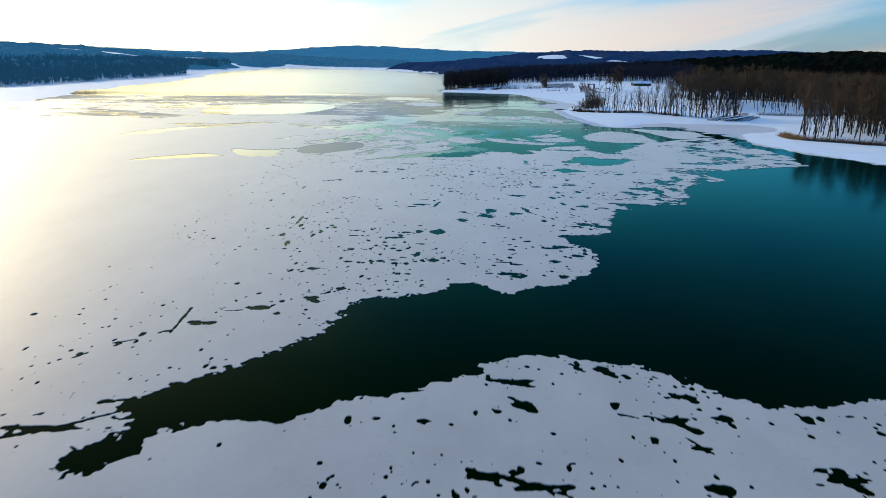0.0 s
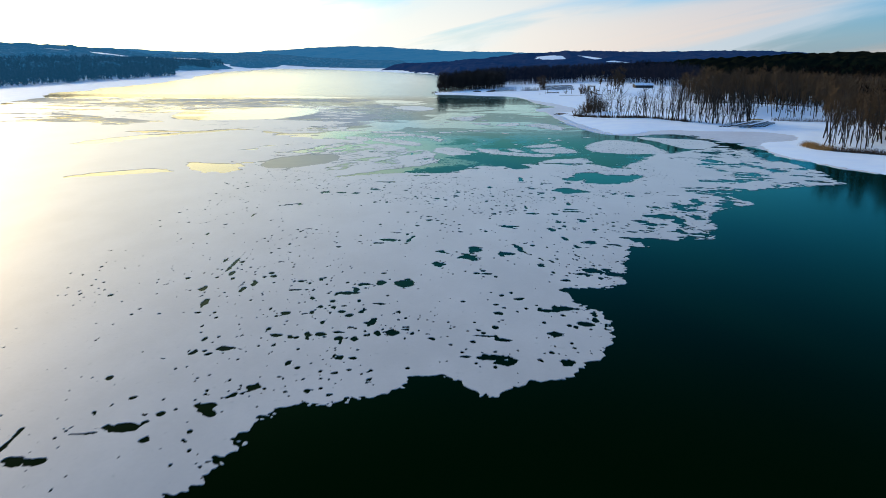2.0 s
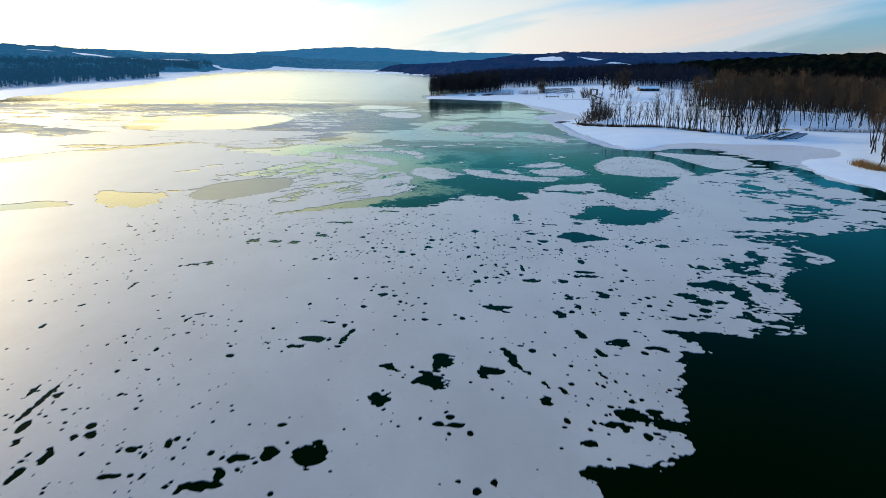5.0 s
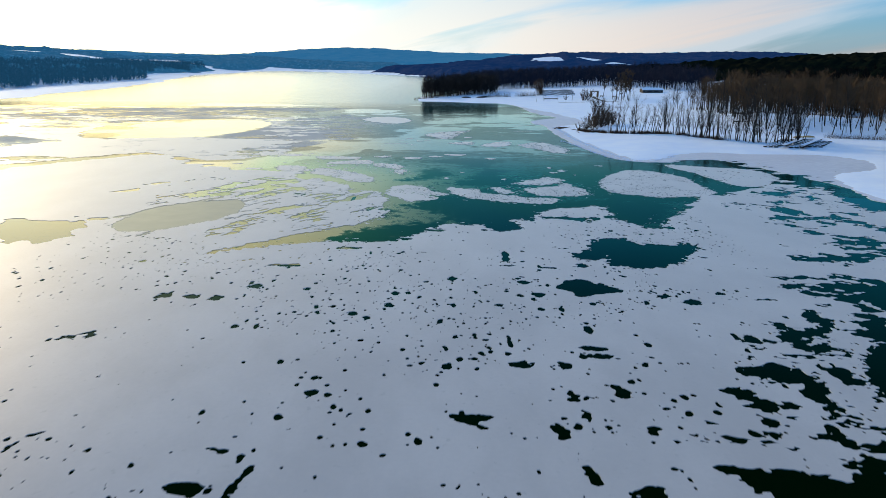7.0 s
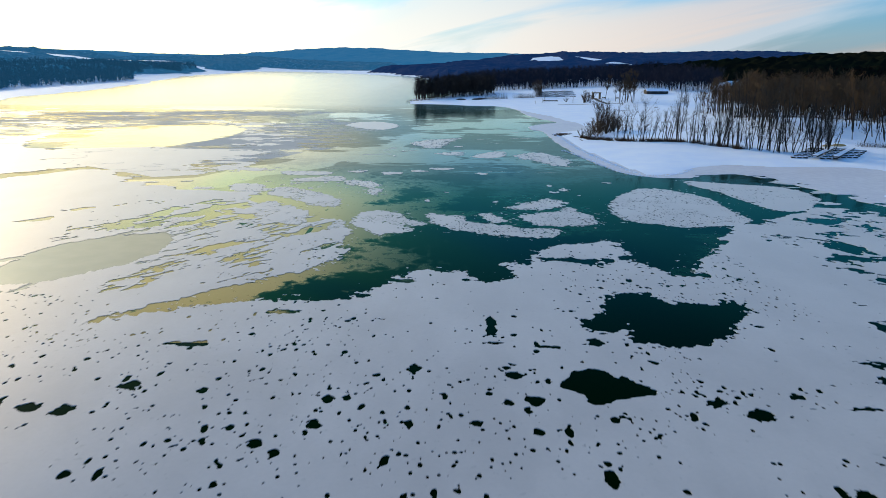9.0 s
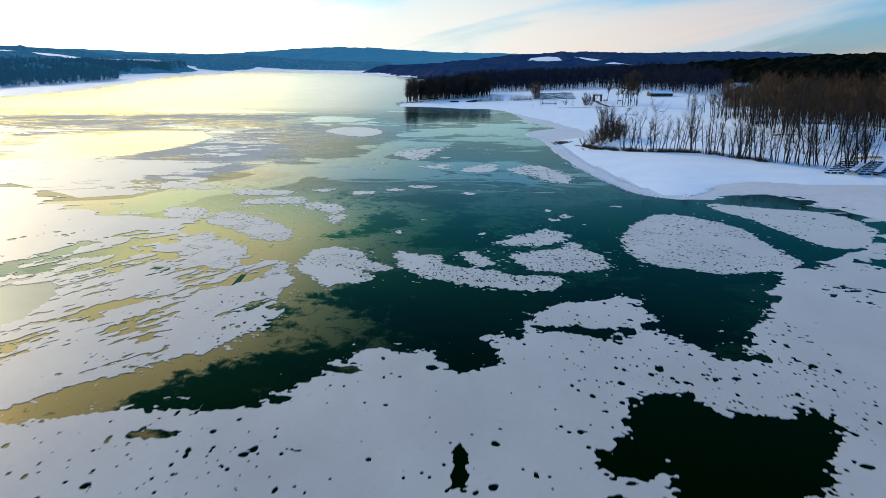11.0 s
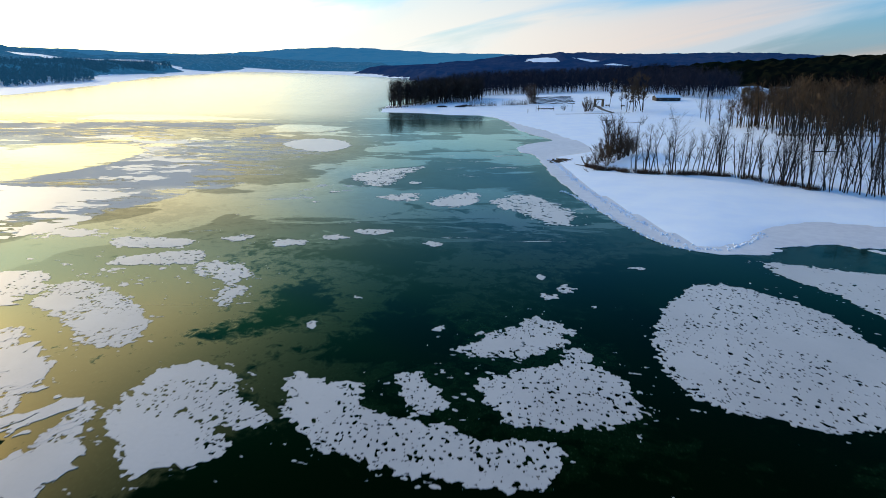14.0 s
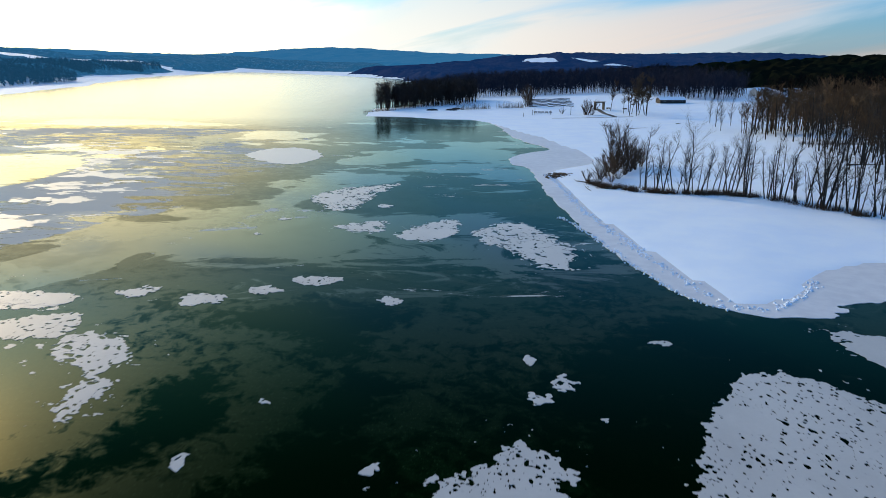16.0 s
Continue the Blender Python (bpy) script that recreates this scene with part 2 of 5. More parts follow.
TWIG = make_bark("grey_twigs", (0.009, 0.007, 0.006), (0.028, 0.021, 0.016))
RUST = make_bark("rusty_twigs", (0.022, 0.012, 0.005), (0.100, 0.050, 0.016))
BRUSH = make_bark("brown_brush", (0.028, 0.015, 0.008), (0.085, 0.042, 0.019))
REED = make_bark("dry_reed", (0.20, 0.10, 0.03), (0.36, 0.20, 0.07))
WOODS_NEAR = make_woods("bare_woods", (0.006, 0.006, 0.007), (0.013, 0.009, 0.007), (0.026, 0.017, 0.011))
WOODS_PINE = make_woods("dark_pine_woods", (0.004, 0.008, 0.006), (0.008, 0.009, 0.006), (0.012, 0.013, 0.008))
# Bluish tones and the glow figure stand in for distance haze.
WOODS_MID = make_woods("hazed_woods", (0.035, 0.040, 0.052), (0.045, 0.045, 0.055), (0.20, 0.24, 0.29), 0.66)
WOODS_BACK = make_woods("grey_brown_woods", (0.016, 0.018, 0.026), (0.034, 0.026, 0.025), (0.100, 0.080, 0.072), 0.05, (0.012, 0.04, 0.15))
WOODS_SHORE = make_woods("hazed_shore_woods", (0.02, 0.024, 0.034), (0.03, 0.03, 0.04), (0.09, 0.10, 0.12), 0.40, (0.018, 0.115, 0.24))
WOODS_NAVY = make_woods("hazed_north_woods", (0.012, 0.014, 0.024), (0.022, 0.022, 0.032), (0.045, 0.045, 0.060), 0.36, (0.008, 0.055, 0.21))
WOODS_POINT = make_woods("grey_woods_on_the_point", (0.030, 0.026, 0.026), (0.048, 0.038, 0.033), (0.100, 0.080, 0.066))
WOODS_FAR = make_woods("hazed_far_woods", (0.03, 0.05, 0.08), (0.04, 0.055, 0.08), (0.06, 0.09, 0.12), 0.88)
TIMBER = plain("weathered_timber", (0.10, 0.085, 0.07), (0.20, 0.17, 0.14), 3.0, 0.85, bump=0.3)
DARK_WOOD = plain("dark_stained_wood", (0.015, 0.012, 0.011), (0.036, 0.028, 0.024), 3.0, 0.8)
TAN = plain("tan_paint", (0.45, 0.27, 0.09), (0.60, 0.38, 0.15), 2.0, 0.6)
SIDING = plain("pale_siding", (0.42, 0.40, 0.37), (0.55, 0.53, 0.50), 1.5, 0.8)
ASPHALT = plain("wet_asphalt", (0.03, 0.031, 0.035), (0.055, 0.055, 0.06), 2.0, 0.85)
GLASS_DARK = plain("dark_pane", (0.01, 0.012, 0.015), (0.02, 0.022, 0.026), 1.0, 0.1)


# ---------------------------------------------------------------- shapes and fields
def hash2(ix, iy, seed):
    h = (ix.astype(np.int64) * 374761393 + iy.astype(np.int64) * 668265263 + seed * 1442695041) & 0xFFFFFFFF
    h = ((h ^ (h >> 13)) * 1274126177) & 0xFFFFFFFF
    return ((h ^ (h >> 16)) & 0xFFFF) / 65535.0


def vnoise(x, y, scale, seed=0):
    """Smooth noise from -1 to 1."""
    x, y = x * scale, y * scale
    ix, iy = np.floor(x), np.floor(y)
    fx, fy = x - ix, y - iy
    fx, fy = fx * fx * (3 - 2 * fx), fy * fy * (3 - 2 * fy)
    ix, iy = ix.astype(np.int64), iy.astype(np.int64)
    a, b = hash2(ix, iy, seed), hash2(ix + 1, iy, seed)
    c, d = hash2(ix, iy + 1, seed), hash2(ix + 1, iy + 1, seed)
    return 2 * ((a * (1 - fx) + b * fx) * (1 - fy) + (c * (1 - fx) + d * fx) * fy) - 1


def fbm(x, y, scale, octaves=4, seed=0, gain=0.5):
    total, amp, norm = 0.0, 1.0, 0.0
    for k in range(octaves):
        total = total + amp * vnoise(x + 17.3 * k, y - 9.1 * k, scale * 2 ** k, seed + k)
        norm, amp = norm + amp, amp * gain
    return total / norm


def rounded(points):
    """One round of corner cutting on a closed outline."""
    p = np.array(points, float)
    q = np.roll(p, -1, 0)
    return np.stack((p * 0.78 + q * 0.22, p * 0.22 + q * 0.78), 1).reshape(-1, 2)


def inside(points, x, y):
    """Signed distance to a closed outline, positive inside."""
    p = rounded(points)
    shape = x.shape
    x, y = x.ravel(), y.ravel()
    best = np.full(x.shape, 1e9)
    odd = np.zeros(x.shape, bool)
    for (ax, ay), (bx, by) in zip(p, np.roll(p, -1, 0)):
        dx, dy = bx - ax, by - ay
        k = np.clip(((x - ax) * dx + (y - ay) * dy) / (dx * dx + dy * dy + 1e-12), 0, 1)
        best = np.minimum(best, (x - ax - k * dx) ** 2 + (y - ay - k * dy) ** 2)
        if ay != by:
            odd ^= ((ay > y) != (by > y)) & (x < dx * (y - ay) / (by - ay) + ax)
    best = np.sqrt(best)
    return np.where(odd, best, -best).reshape(shape)


def raw_mesh(name, verts, loops, sizes, materials, smooth=False):
    me = bpy.data.meshes.new(name)
    sizes = np.asarray(sizes, np.int32)
    me.vertices.add(len(verts)), me.loops.add(len(loops)), me.polygons.add(len(sizes))
    me.vertices.foreach_set("co", np.asarray(verts, np.float32).ravel())
    me.loops.foreach_set("vertex_index", np.asarray(loops, np.int32))
    me.polygons.foreach_set("loop_start", np.concatenate(([0], np.cumsum(sizes)[:-1])).astype(np.int32))
    me.polygons.foreach_set("use_smooth", np.full(len(sizes), smooth))
    me.update(calc_edges=True)
    me.validate()
    for m in materials:
        me.materials.append(m)
    return me


CASES = {1: [0, 4, 7], 2: [1, 5, 4], 3: [0, 1, 5, 7], 4: [2, 6, 5], 5: [0, 4, 5, 2, 6, 7], 6: [1, 2, 6, 4], 7: [0, 1, 2, 6, 7],
         8: [3, 7, 6], 9: [0, 4, 6, 3], 10: [1, 5, 6, 3, 7, 4], 11: [0, 1, 5, 6, 3], 12: [2, 3, 7, 5], 13: [0, 4, 5, 2, 3], 14: [1, 2, 3, 7, 4]}


class Plates:
    """Flat ice with an edge, cut out where a field is positive."""

    def __init__(self, z, thick):
        self.z, self.thick = z, thick
        self.verts, self.loops, self.sizes, self.count = [], [], [], 0

    def polys(self, p):
        """p: (polygons, corners, 3)"""
        if len(p):
            n, k, _ = p.shape
            self.verts.append(p.reshape(-1, 3))
            self.loops.append(np.arange(n * k) + self.count)
            self.sizes.append(np.full(n, k))
            self.count += n * k

    def flat(self, px, py):
        self.polys(np.stack((px, py, np.full(px.shape, self.z)), -1))

    def cut(self, x0, y0, x1, y1, step, field, skip=None):
        nx, ny = int(round((x1 - x0) / step)), int(round((y1 - y0) / step))
        gx, gy = x0 + step * np.arange(nx + 1), y0 + step * np.arange(ny + 1)
        X, Y = np.meshgrid(gx, gy, indexing="ij")
        v = field(X, Y)
        v = np.where(np.abs(v) < 1e-5, 1e-5, v)
        on = v > 0
        code = on[:-1, :-1] + 2 * on[1:, :-1] + 4 * on[1:, 1:] + 8 * on[:-1, 1:]
        if skip is not None:
            cx, cy = X[:-1, :-1] + step / 2, Y[:-1, :-1] + step / 2
            for s in skip:
                code[(cx > s[0]) & (cx < s[2]) & (cy > s[1]) & (cy < s[3])] = 0
        full = code == 15
        for b in (32, 8, 2, 1):
            mx, my = nx // b, ny // b
            blocks = full[:mx * b, :my * b].reshape(mx, b, my, b).all((1, 3))
            i, j = np.nonzero(blocks)
            xa, ya, s = gx[i * b], gy[j * b], step * b
            self.flat(np.stack((xa, xa + s, xa + s, xa), 1), np.stack((ya, ya, ya + s, ya + s), 1))
            full[:mx * b, :my * b] &= ~np.repeat(np.repeat(blocks, b, 0), b, 1)
        for case, order in CASES.items():
            i, j = np.nonzero(code == case)
            if not len(i):
                continue
            a, b, c, d = v[i, j], v[i + 1, j], v[i + 1, j + 1], v[i, j + 1]
            with np.errstate(divide="ignore", invalid="ignore"):
                e = [np.clip(np.nan_to_num(q), 0, 1) for q in (a / (a - b), b / (b - c), d / (d - c), a / (a - d))]
            o, l = np.zeros(len(i)), np.ones(len(i))
            ux = [o, l, l, o, e[0], l, e[2], o]
            uy = [o, o, l, l, o, e[1], l, e[3]]
            px = np.stack([gx[i] + step * ux[k] for k in order], 1)
            py = np.stack([gy[j] + step * uy[k] for k in order], 1)
            self.flat(px, py)
            cuts = [k for k in range(len(order)) if order[k] > 3 and order[(k + 1) % len(order)] > 3]
            for k in cuts:
                q = (k + 1) % len(order)
                low = np.full(len(i), self.z - self.thick)
                top = np.full(len(i), self.z)
                self.polys(np.stack((np.stack((px[:, k], py[:, k], low), 1), np.stack((px[:, q], py[:, q], low), 1),
                                     np.stack((px[:, q], py[:, q], top), 1), np.stack((px[:, k], py[:, k], top), 1)), 1))

    def object(self, name, mat):
        verts, index = np.unique(np.round(np.concatenate(self.verts), 3), axis=0, return_inverse=True)
        return new(name, raw_mesh(name, verts, index.ravel()[np.concatenate(self.loops)], np.concatenate(self.sizes), [mat]))


def part(name, bm, mat, parent=None, label=""):
    me = bpy.data.meshes.new(name)
    bm.to_mesh(me)
    bm.free()
    me.materials.append(mat)
    ob = new(name, me)
    ob.parent = parent
    if label:
        ob["label"] = label
    return ob


def empty(name, m):
    ob = new(name)
    ob.empty_display_size = 0.3
    ob.matrix_basis = m
    return ob


def box(sx, sy, sz, x=0, y=0, z=0, bevel=0.0, bm=None, rz=0.0):
    """A box whose foot stands at z."""
    own = bmesh.new()
    bmesh.ops.create_cube(own, size=1)
    for v in own.verts:
        v.co = Vector((v.co.x * sx, v.co.y * sy, (v.co.z + 0.5) * sz))
    if bevel:
        bmesh.ops.bevel(own, geom=list(own.edges), offset=bevel, segments=1, affect="EDGES")
    bmesh.ops.transform(own, matrix=pose(x, y, z, 0, 0, rz), verts=own.verts)
    if bm is None:
        return own
    tmp = bpy.data.meshes.new("tmp")
    own.to_mesh(tmp)
    own.free()
    bm.from_mesh(tmp)
    bpy.data.meshes.remove(tmp)
    return bm


# ---------------------------------------------------------------- the lake and the land
SHORE_EAST = [(300, -150), (230, 60), (165, 150), (128, 205), (119, 228), (115, 240), (112, 262), (120, 292), (137, 299), (148, 317), (140, 334),
              (116, 332), (106, 337), (98, 335), (90, 329), (84, 321), (76, 316.5), (73.5, 318), (72, 327), (70, 342), (68.5, 358), (66.5, 378),
              (67, 398), (67.5, 414), (65, 424), (71, 434), (84, 446), (86, 474), (82, 487), (79, 518), (72, 541), (59, 604), (39, 606), (16, 603)]
SHORE_FAR = [(-4, 627), (-9, 655), (0, 690), (20, 760), (30, 1000), (-20, 1387), (-186, 1775), (-387, 1868), (-391, 1505), (-403, 1337),
             (-372, 1100), (-380, 1018), (-381, 938), (-388, 640), (-392, 300), (-400, -200)]
LAKE = SHORE_EAST + SHORE_FAR

# rises of the land: middle, half widths, height
HILLS = [(500, 960, 200, 200, 18), (270, 980, 150, 150, 5), (780, 1050, 260, 330, 18), (420, 300, 180, 150, 8), (165, 455, 55, 50, 2.5), (230, 760, 120, 100, 2),
         (-760, 1150, 260, 420, 26), (-1150, 1650, 300, 380, 40), (-760, 1560, 180, 110, 16), (-545, 1680, 110, 90, 15), (-620, 700, 160, 300, 10), (-560, 2150, 280, 240, 18),
         (-420, 3300, 420, 420, 48), (350, 3300, 600, 400, 36), (-1500, 3000, 600, 500, 40), (420, 2450, 300, 300, 30),
         (1000, 2500, 420, 400, 42), (1900, 2700, 500, 500, 50), (250, 1500, 260, 300, 8), (300, 1800, 190, 150, 30), (385, 1640, 60, 80, 10), (-1800, 900, 500, 700, 60), (1800, 900, 500, 700, 45)]


def terrain(x, y):
    d = -inside(LAKE, x, y)
    land = np.clip(d, 0, None)
    z = 0.10 + 0.5 * (1 - np.exp(-land / 20.0)) + 0.010 * np.clip(land - 30, 0, 300)
    for hx, hy, sx, sy, h in HILLS:
        z = z + h * np.exp(-((x - hx) / sx) ** 2 - ((y - hy) / sy) ** 2) * np.clip(land / 60.0, 0, 1)
    z = z + (fbm(x, y, 0.008, 4, 5) + 0.5) * np.clip(land / 120.0, 0, 1) * 1.6 + fbm(x, y, 0.12, 3, 9) * 0.12 * np.clip(land / 4.0, 0, 1)
    bed = -0.10 - np.clip(-d * 0.12, 0, 4.0)
    return np.where(d > 0, np.maximum(z, 0.10 + 0.02 * np.clip(land, 0, 6)), bed)


def spread(*runs):
    out = [runs[0][0]]
    for a, b, step in runs:
        out.extend(list(np.arange(a + step, b + step * 0.5, step)))
    return np.array(out)


def sheet(name, gx, gy, height, mats, smooth=True, keep=None):
    X, Y = np.meshgrid(gx, gy, indexing="ij")
    Z = height(X, Y)
    nx, ny = X.shape
    k = np.arange(nx * ny).reshape(nx, ny)
    quads = np.stack((k[:-1, :-1], k[1:, :-1], k[1:, 1:], k[:-1, 1:]), -1).reshape(-1, 4)
    if keep is not None:
        quads = quads[keep((X[:-1, :-1] + X[1:, 1:]) / 2, (Y[:-1, :-1] + Y[1:, 1:]) / 2).ravel()]
    used, quads = np.unique(quads, return_inverse=True)
    quads = quads.reshape(-1, 4)
    verts = np.stack((X, Y, Z), -1).reshape(-1, 3)[used]
    return new(name, raw_mesh(name, verts, quads.ravel(), np.full(len(quads), 4), mats, smooth))


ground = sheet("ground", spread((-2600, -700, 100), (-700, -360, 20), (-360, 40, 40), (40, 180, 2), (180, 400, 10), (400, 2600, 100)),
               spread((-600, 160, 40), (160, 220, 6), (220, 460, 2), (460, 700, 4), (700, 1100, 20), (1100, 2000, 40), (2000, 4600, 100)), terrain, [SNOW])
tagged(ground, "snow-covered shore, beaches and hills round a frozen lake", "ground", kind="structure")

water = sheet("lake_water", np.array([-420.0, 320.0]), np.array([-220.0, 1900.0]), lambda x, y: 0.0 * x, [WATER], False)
tagged(water, "dark green open lake water, nearly still", "water", kind="structure")

# open water south of the middle: a long lead that widens towards the east shore
LEAD_S = [(-28.5, 46.5), (-26, 44.8), (-24, 46.3), (-21.3, 48.4), (-22.3, 50.3), (-19.7, 52), (-16.3, 53), (-13.3, 52.9), (-10, 54.2), (-7.5, 57),
          (-4, 57.4), (-2.3, 58), (0.5, 60.9), (3.7, 61.2), (4.5, 64.8), (5.6, 66.1), (8.6, 66.9), (12.5, 66.3), (15.5, 64.6), (19.6, 64.1),
          (23.1, 60.5), (26.1, 57.6), (29, 56.2), (35.5, 56.3), (39.5, 57.4), (60, 58), (90, 45), (300, 0), (300, 200), (125, 206), (108, 206)]
LEAD_E = [(97, 200), (86, 196), (70.5, 189.5), (69, 183), (72, 177.5), (60, 169), (55, 159.5), (52.5, 151.5), (50, 145), (42, 144), (35.6, 145.7),
          (38.4, 139.6), (34.4, 138.8), (33.8, 135), (31.2, 130), (30.6, 125), (28.2, 120), (25.5, 116.4), (24.9, 118), (18.7, 118), (21, 113),
          (21.3, 110.5), (22.9, 108), (23.1, 99)]
LEAD_N = [(18.6, 94), (16.4, 90.3), (11.8, 89.4), (9.2, 86), (6.5, 87.6), (4.4, 90), (2.1, 91), (0, 86.8), (-3, 86.2), (-5.7, 84), (-9.3, 84),
          (-11.6, 80), (-12.3, 76), (-13.6, 72.5), (-16.7, 69.6), (-19, 65), (-20.6, 63), (-22.7, 61), (-24.5, 58.7), (-28, 56.2), (-26, 53.4),
          (-26.2, 50.2), (-27.2, 48.6)]
LEAD = LEAD_S + LEAD_E + LEAD_N
# the north part of the lake: thin ice, open water and loose floes
FRONT = [(-25, 205), (-17, 209.5), (-9.4, 213.5), (-2, 214), (1, 213.5), (5.8, 214.2), (6.9, 217), (10, 221), (12.8, 227), (15.4, 229), (19, 227), (21.4, 227.6),
         (24, 221.4), (28.2, 223.2), (29, 227.7), (28.2, 232), (32.7, 233.6), (33.3, 236), (36.3, 241.5), (42.8, 243.5), (47.7, 245), (47.4, 239),
         (48, 235.4), (47.7, 230.7), (50, 226), (52, 225), (55.2, 226), (58, 232.3), (65.2, 241), (67.7, 249), (72.4, 256.5), (79, 262),
         (87, 271), (97, 286), (105, 283), (109, 263), (117, 262)]
NORTH = [(125, 300), (150, 340), (120, 560), (60, 700), (40, 1500), (-420, 1900), (-420, 470), (-230, 420), (-150, 372), (-98, 338), (-52, 306), (-44, 293),
         (-31, 294), (-27, 286), (-29, 281), (-24, 276), (-10, 272), (-6, 263), (-1, 261), (1.3, 254), (2.6, 240), (1.2, 232), (-4, 225), (-14, 217)]
SHORE_CHANNEL = [(106, 266), (118, 264), (120, 240), (128, 212), (120, 196), (102, 202), (107, 216), (108, 235), (104, 250)]
POLYNYA_EAST = [(35.6, 206), (38.6, 212), (43, 217.4), (47, 214), (51, 213), (56.6, 214), (55.8, 209), (53.5, 205), (49.2, 202.5), (45, 199.7),
                (40.7, 199.2), (38.6, 200.7), (40.4, 205), (36, 203)]
POLYNYA_WEST = [(28.5, 189.5), (31, 192.7), (34, 193.4), (35.7, 191.4), (38, 190.2), (38.8, 187.3), (35, 187), (32, 185.4), (31, 187.8)]
MELT_POND = [(-47, 226), (-45.5, 240), (-40, 247), (-33, 250), (-28, 249), (-26, 237.7), (-28.5, 231.2), (-32.5, 225.3), (-38.5, 219.5), (-44, 221)]

LONG_STRIP = [(-122, 268), (-118, 286), (-100, 311), (-78, 332), (-58, 347), (-70, 332), (-90, 310), (-106, 291), (-112, 271)]
POND_FAR = [(-92, 200), (-84, 213), (-70, 219), (-65, 212), (-76, 208)]
POND_SMALL = [(-69, 229), (-59, 229), (-50, 227), (-49, 214), (-60, 212)]

# holes in the ice sheet: middle and half widths
HOLES_SOUTH = [(6.9, 61, 2.1, 0.6), (7.1, 56.2, 1.1, 0.8), (-1.4, 53.2, 0.58, 0.6), (19.9, 53.8, 1.66, 0.5), (21.2, 57.9, 1.5, 0.6), (20.2, 49.3, 1.3, 0.4), (23.7, 54.1, 0.9, 0.5),
               (30.7, 54.2, 0.7, 0.7), (34.7, 54.5, 0.7, 0.45), (3.3, 45.2, 1.4, 0.6), (7.2, 43.9, 2.2, 0.6), (29, 45.3, 1.8, 1.2), (19.7, 43.9, 1, 0.7), (15.6, 63.7, 0.8, 0.7),
               (13.4, 65, 0.5, 1), (-31.6, 51.5, 4.3, 0.5)]
HOLES_WEST = [(-27.5, 75.3, 1.2, 0.8), (-22, 80.3, 2, 0.7), (-16, 84.1, 0.8, 1.2), (-33.7, 69.2, 0.9, 0.6), (-14.3, 107.5, 0.7, 0.7), (-17.8, 96.7, 1.2, 0.6), (-19.6, 95.3, 0.5, 0.5),
              (-24.9, 110.6, 0.4, 2.2), (-26.2, 128, 0.35, 4.5), (-20.9, 118.9, 0.5, 1.4), (-14, 100.5, 0.9, 0.5), (-14.9, 184.7, 1.2, 1.2), (-18.3, 184.8, 1.2, 1.1), (-11.4, 189.5, 1.3, 0.9)]
HOLES_MIDDLE = [(-0.9, 118.9, 1.2, 2.2), (-1.3, 101.4, 0.9, 1.2), (-3.7, 104.7, 0.5, 1.1), (8.7, 132.6, 1.4, 1.6), (3.9, 129, 0.95, 1.3), (14.3, 134.6, 1.5, 1.4), (8.4, 100.8, 1.6, 0.4),
                (10.7, 99.6, 1.1, 0.5), (8.7, 94.8, 2.2, 0.6), (10.3, 93.7, 1, 0.7), (16.8, 101.4, 1, 0.8), (17, 93.8, 0.9, 0.9), (20.8, 104.6, 0.8, 0.7), (17.1, 109.2, 1.8, 0.9),
                (20.6, 117.1, 2.1, 1), (-6.9, 101.5, 1.3, 0.5), (-9, 100.8, 0.8, 0.6), (-6.6, 98.5, 0.35, 1.1), (-8.2, 115.1, 1.7, 0.7), (-3.6, 111, 1.3, 0.5), (-4.4, 142.7, 1.5, 0.9)]
HOLES_EAST = [(16.6, 137.3, 0.6, 3), (13.8, 113.1, 0.8, 0.6), (26.2, 126.1, 1.6, 1.5), (45.9, 163, 2.8, 1.6), (54.5, 173.3, 3, 1.6), (23.7, 151.4, 0.5, 1.4), (16.4, 153.2, 1.4, 0.7),
              (21.6, 164.5, 1.3, 0.8), (25.9, 139.8, 0.7, 1), (28.5, 142.6, 1.4, 0.9), (48, 161.9, 2.8, 1.8), (43, 155.7, 1.7, 0.9), (45.5, 150.4, 1.6, 1), (47.4, 146.4, 2.3, 0.6),
              (54, 163.6, 1.3, 1), (9.6, 136.8, 1, 1.9), (4.2, 135.4, 0.5, 0.8), (7.4, 132.7, 0.8, 0.8), (-6.3, 140.6, 1.1, 0.4), (29.9, 168.7, 2, 0.7), (32.2, 140.8, 1.1, 0.6)]
HOLES_NORTH = [(46.1, 183.7, 1.3, 1.6), (42.7, 186, 1.1, 1.3), (7.1, 182.4, 0.8, 0.9), (7.8, 186.8, 0.5, 1), (3.1, 179.2, 0.7, 0.7), (26.5, 186.7, 1, 1.1), (24.2, 186.1, 0.7, 0.8),
               (35.1, 200.3, 1.2, 1.1), (50.8, 187.3, 0.8, 0.7), (30.7, 174.2, 0.5, 1.2), (85.6, 241.7, 3.3, 5), (29.1, 199.1, 1.5, 0.6), (24, 205.2, 0.6, 3.5), (25.3, 192, 1.2, 0.8),
               (23.7, 200.1, 1.8, 0.4), (15.6, 193.3, 0.7, 1), (-8.7, 199.6, 2.4, 0.8), (-1.1, 209.9, 2, 0.8), (92, 262, 5, 3), (70, 190, 6, 2), (75, 205, 7, 2)]
HOLES = HOLES_SOUTH + HOLES_WEST + HOLES_MIDDLE + HOLES_EAST + HOLES_NORTH


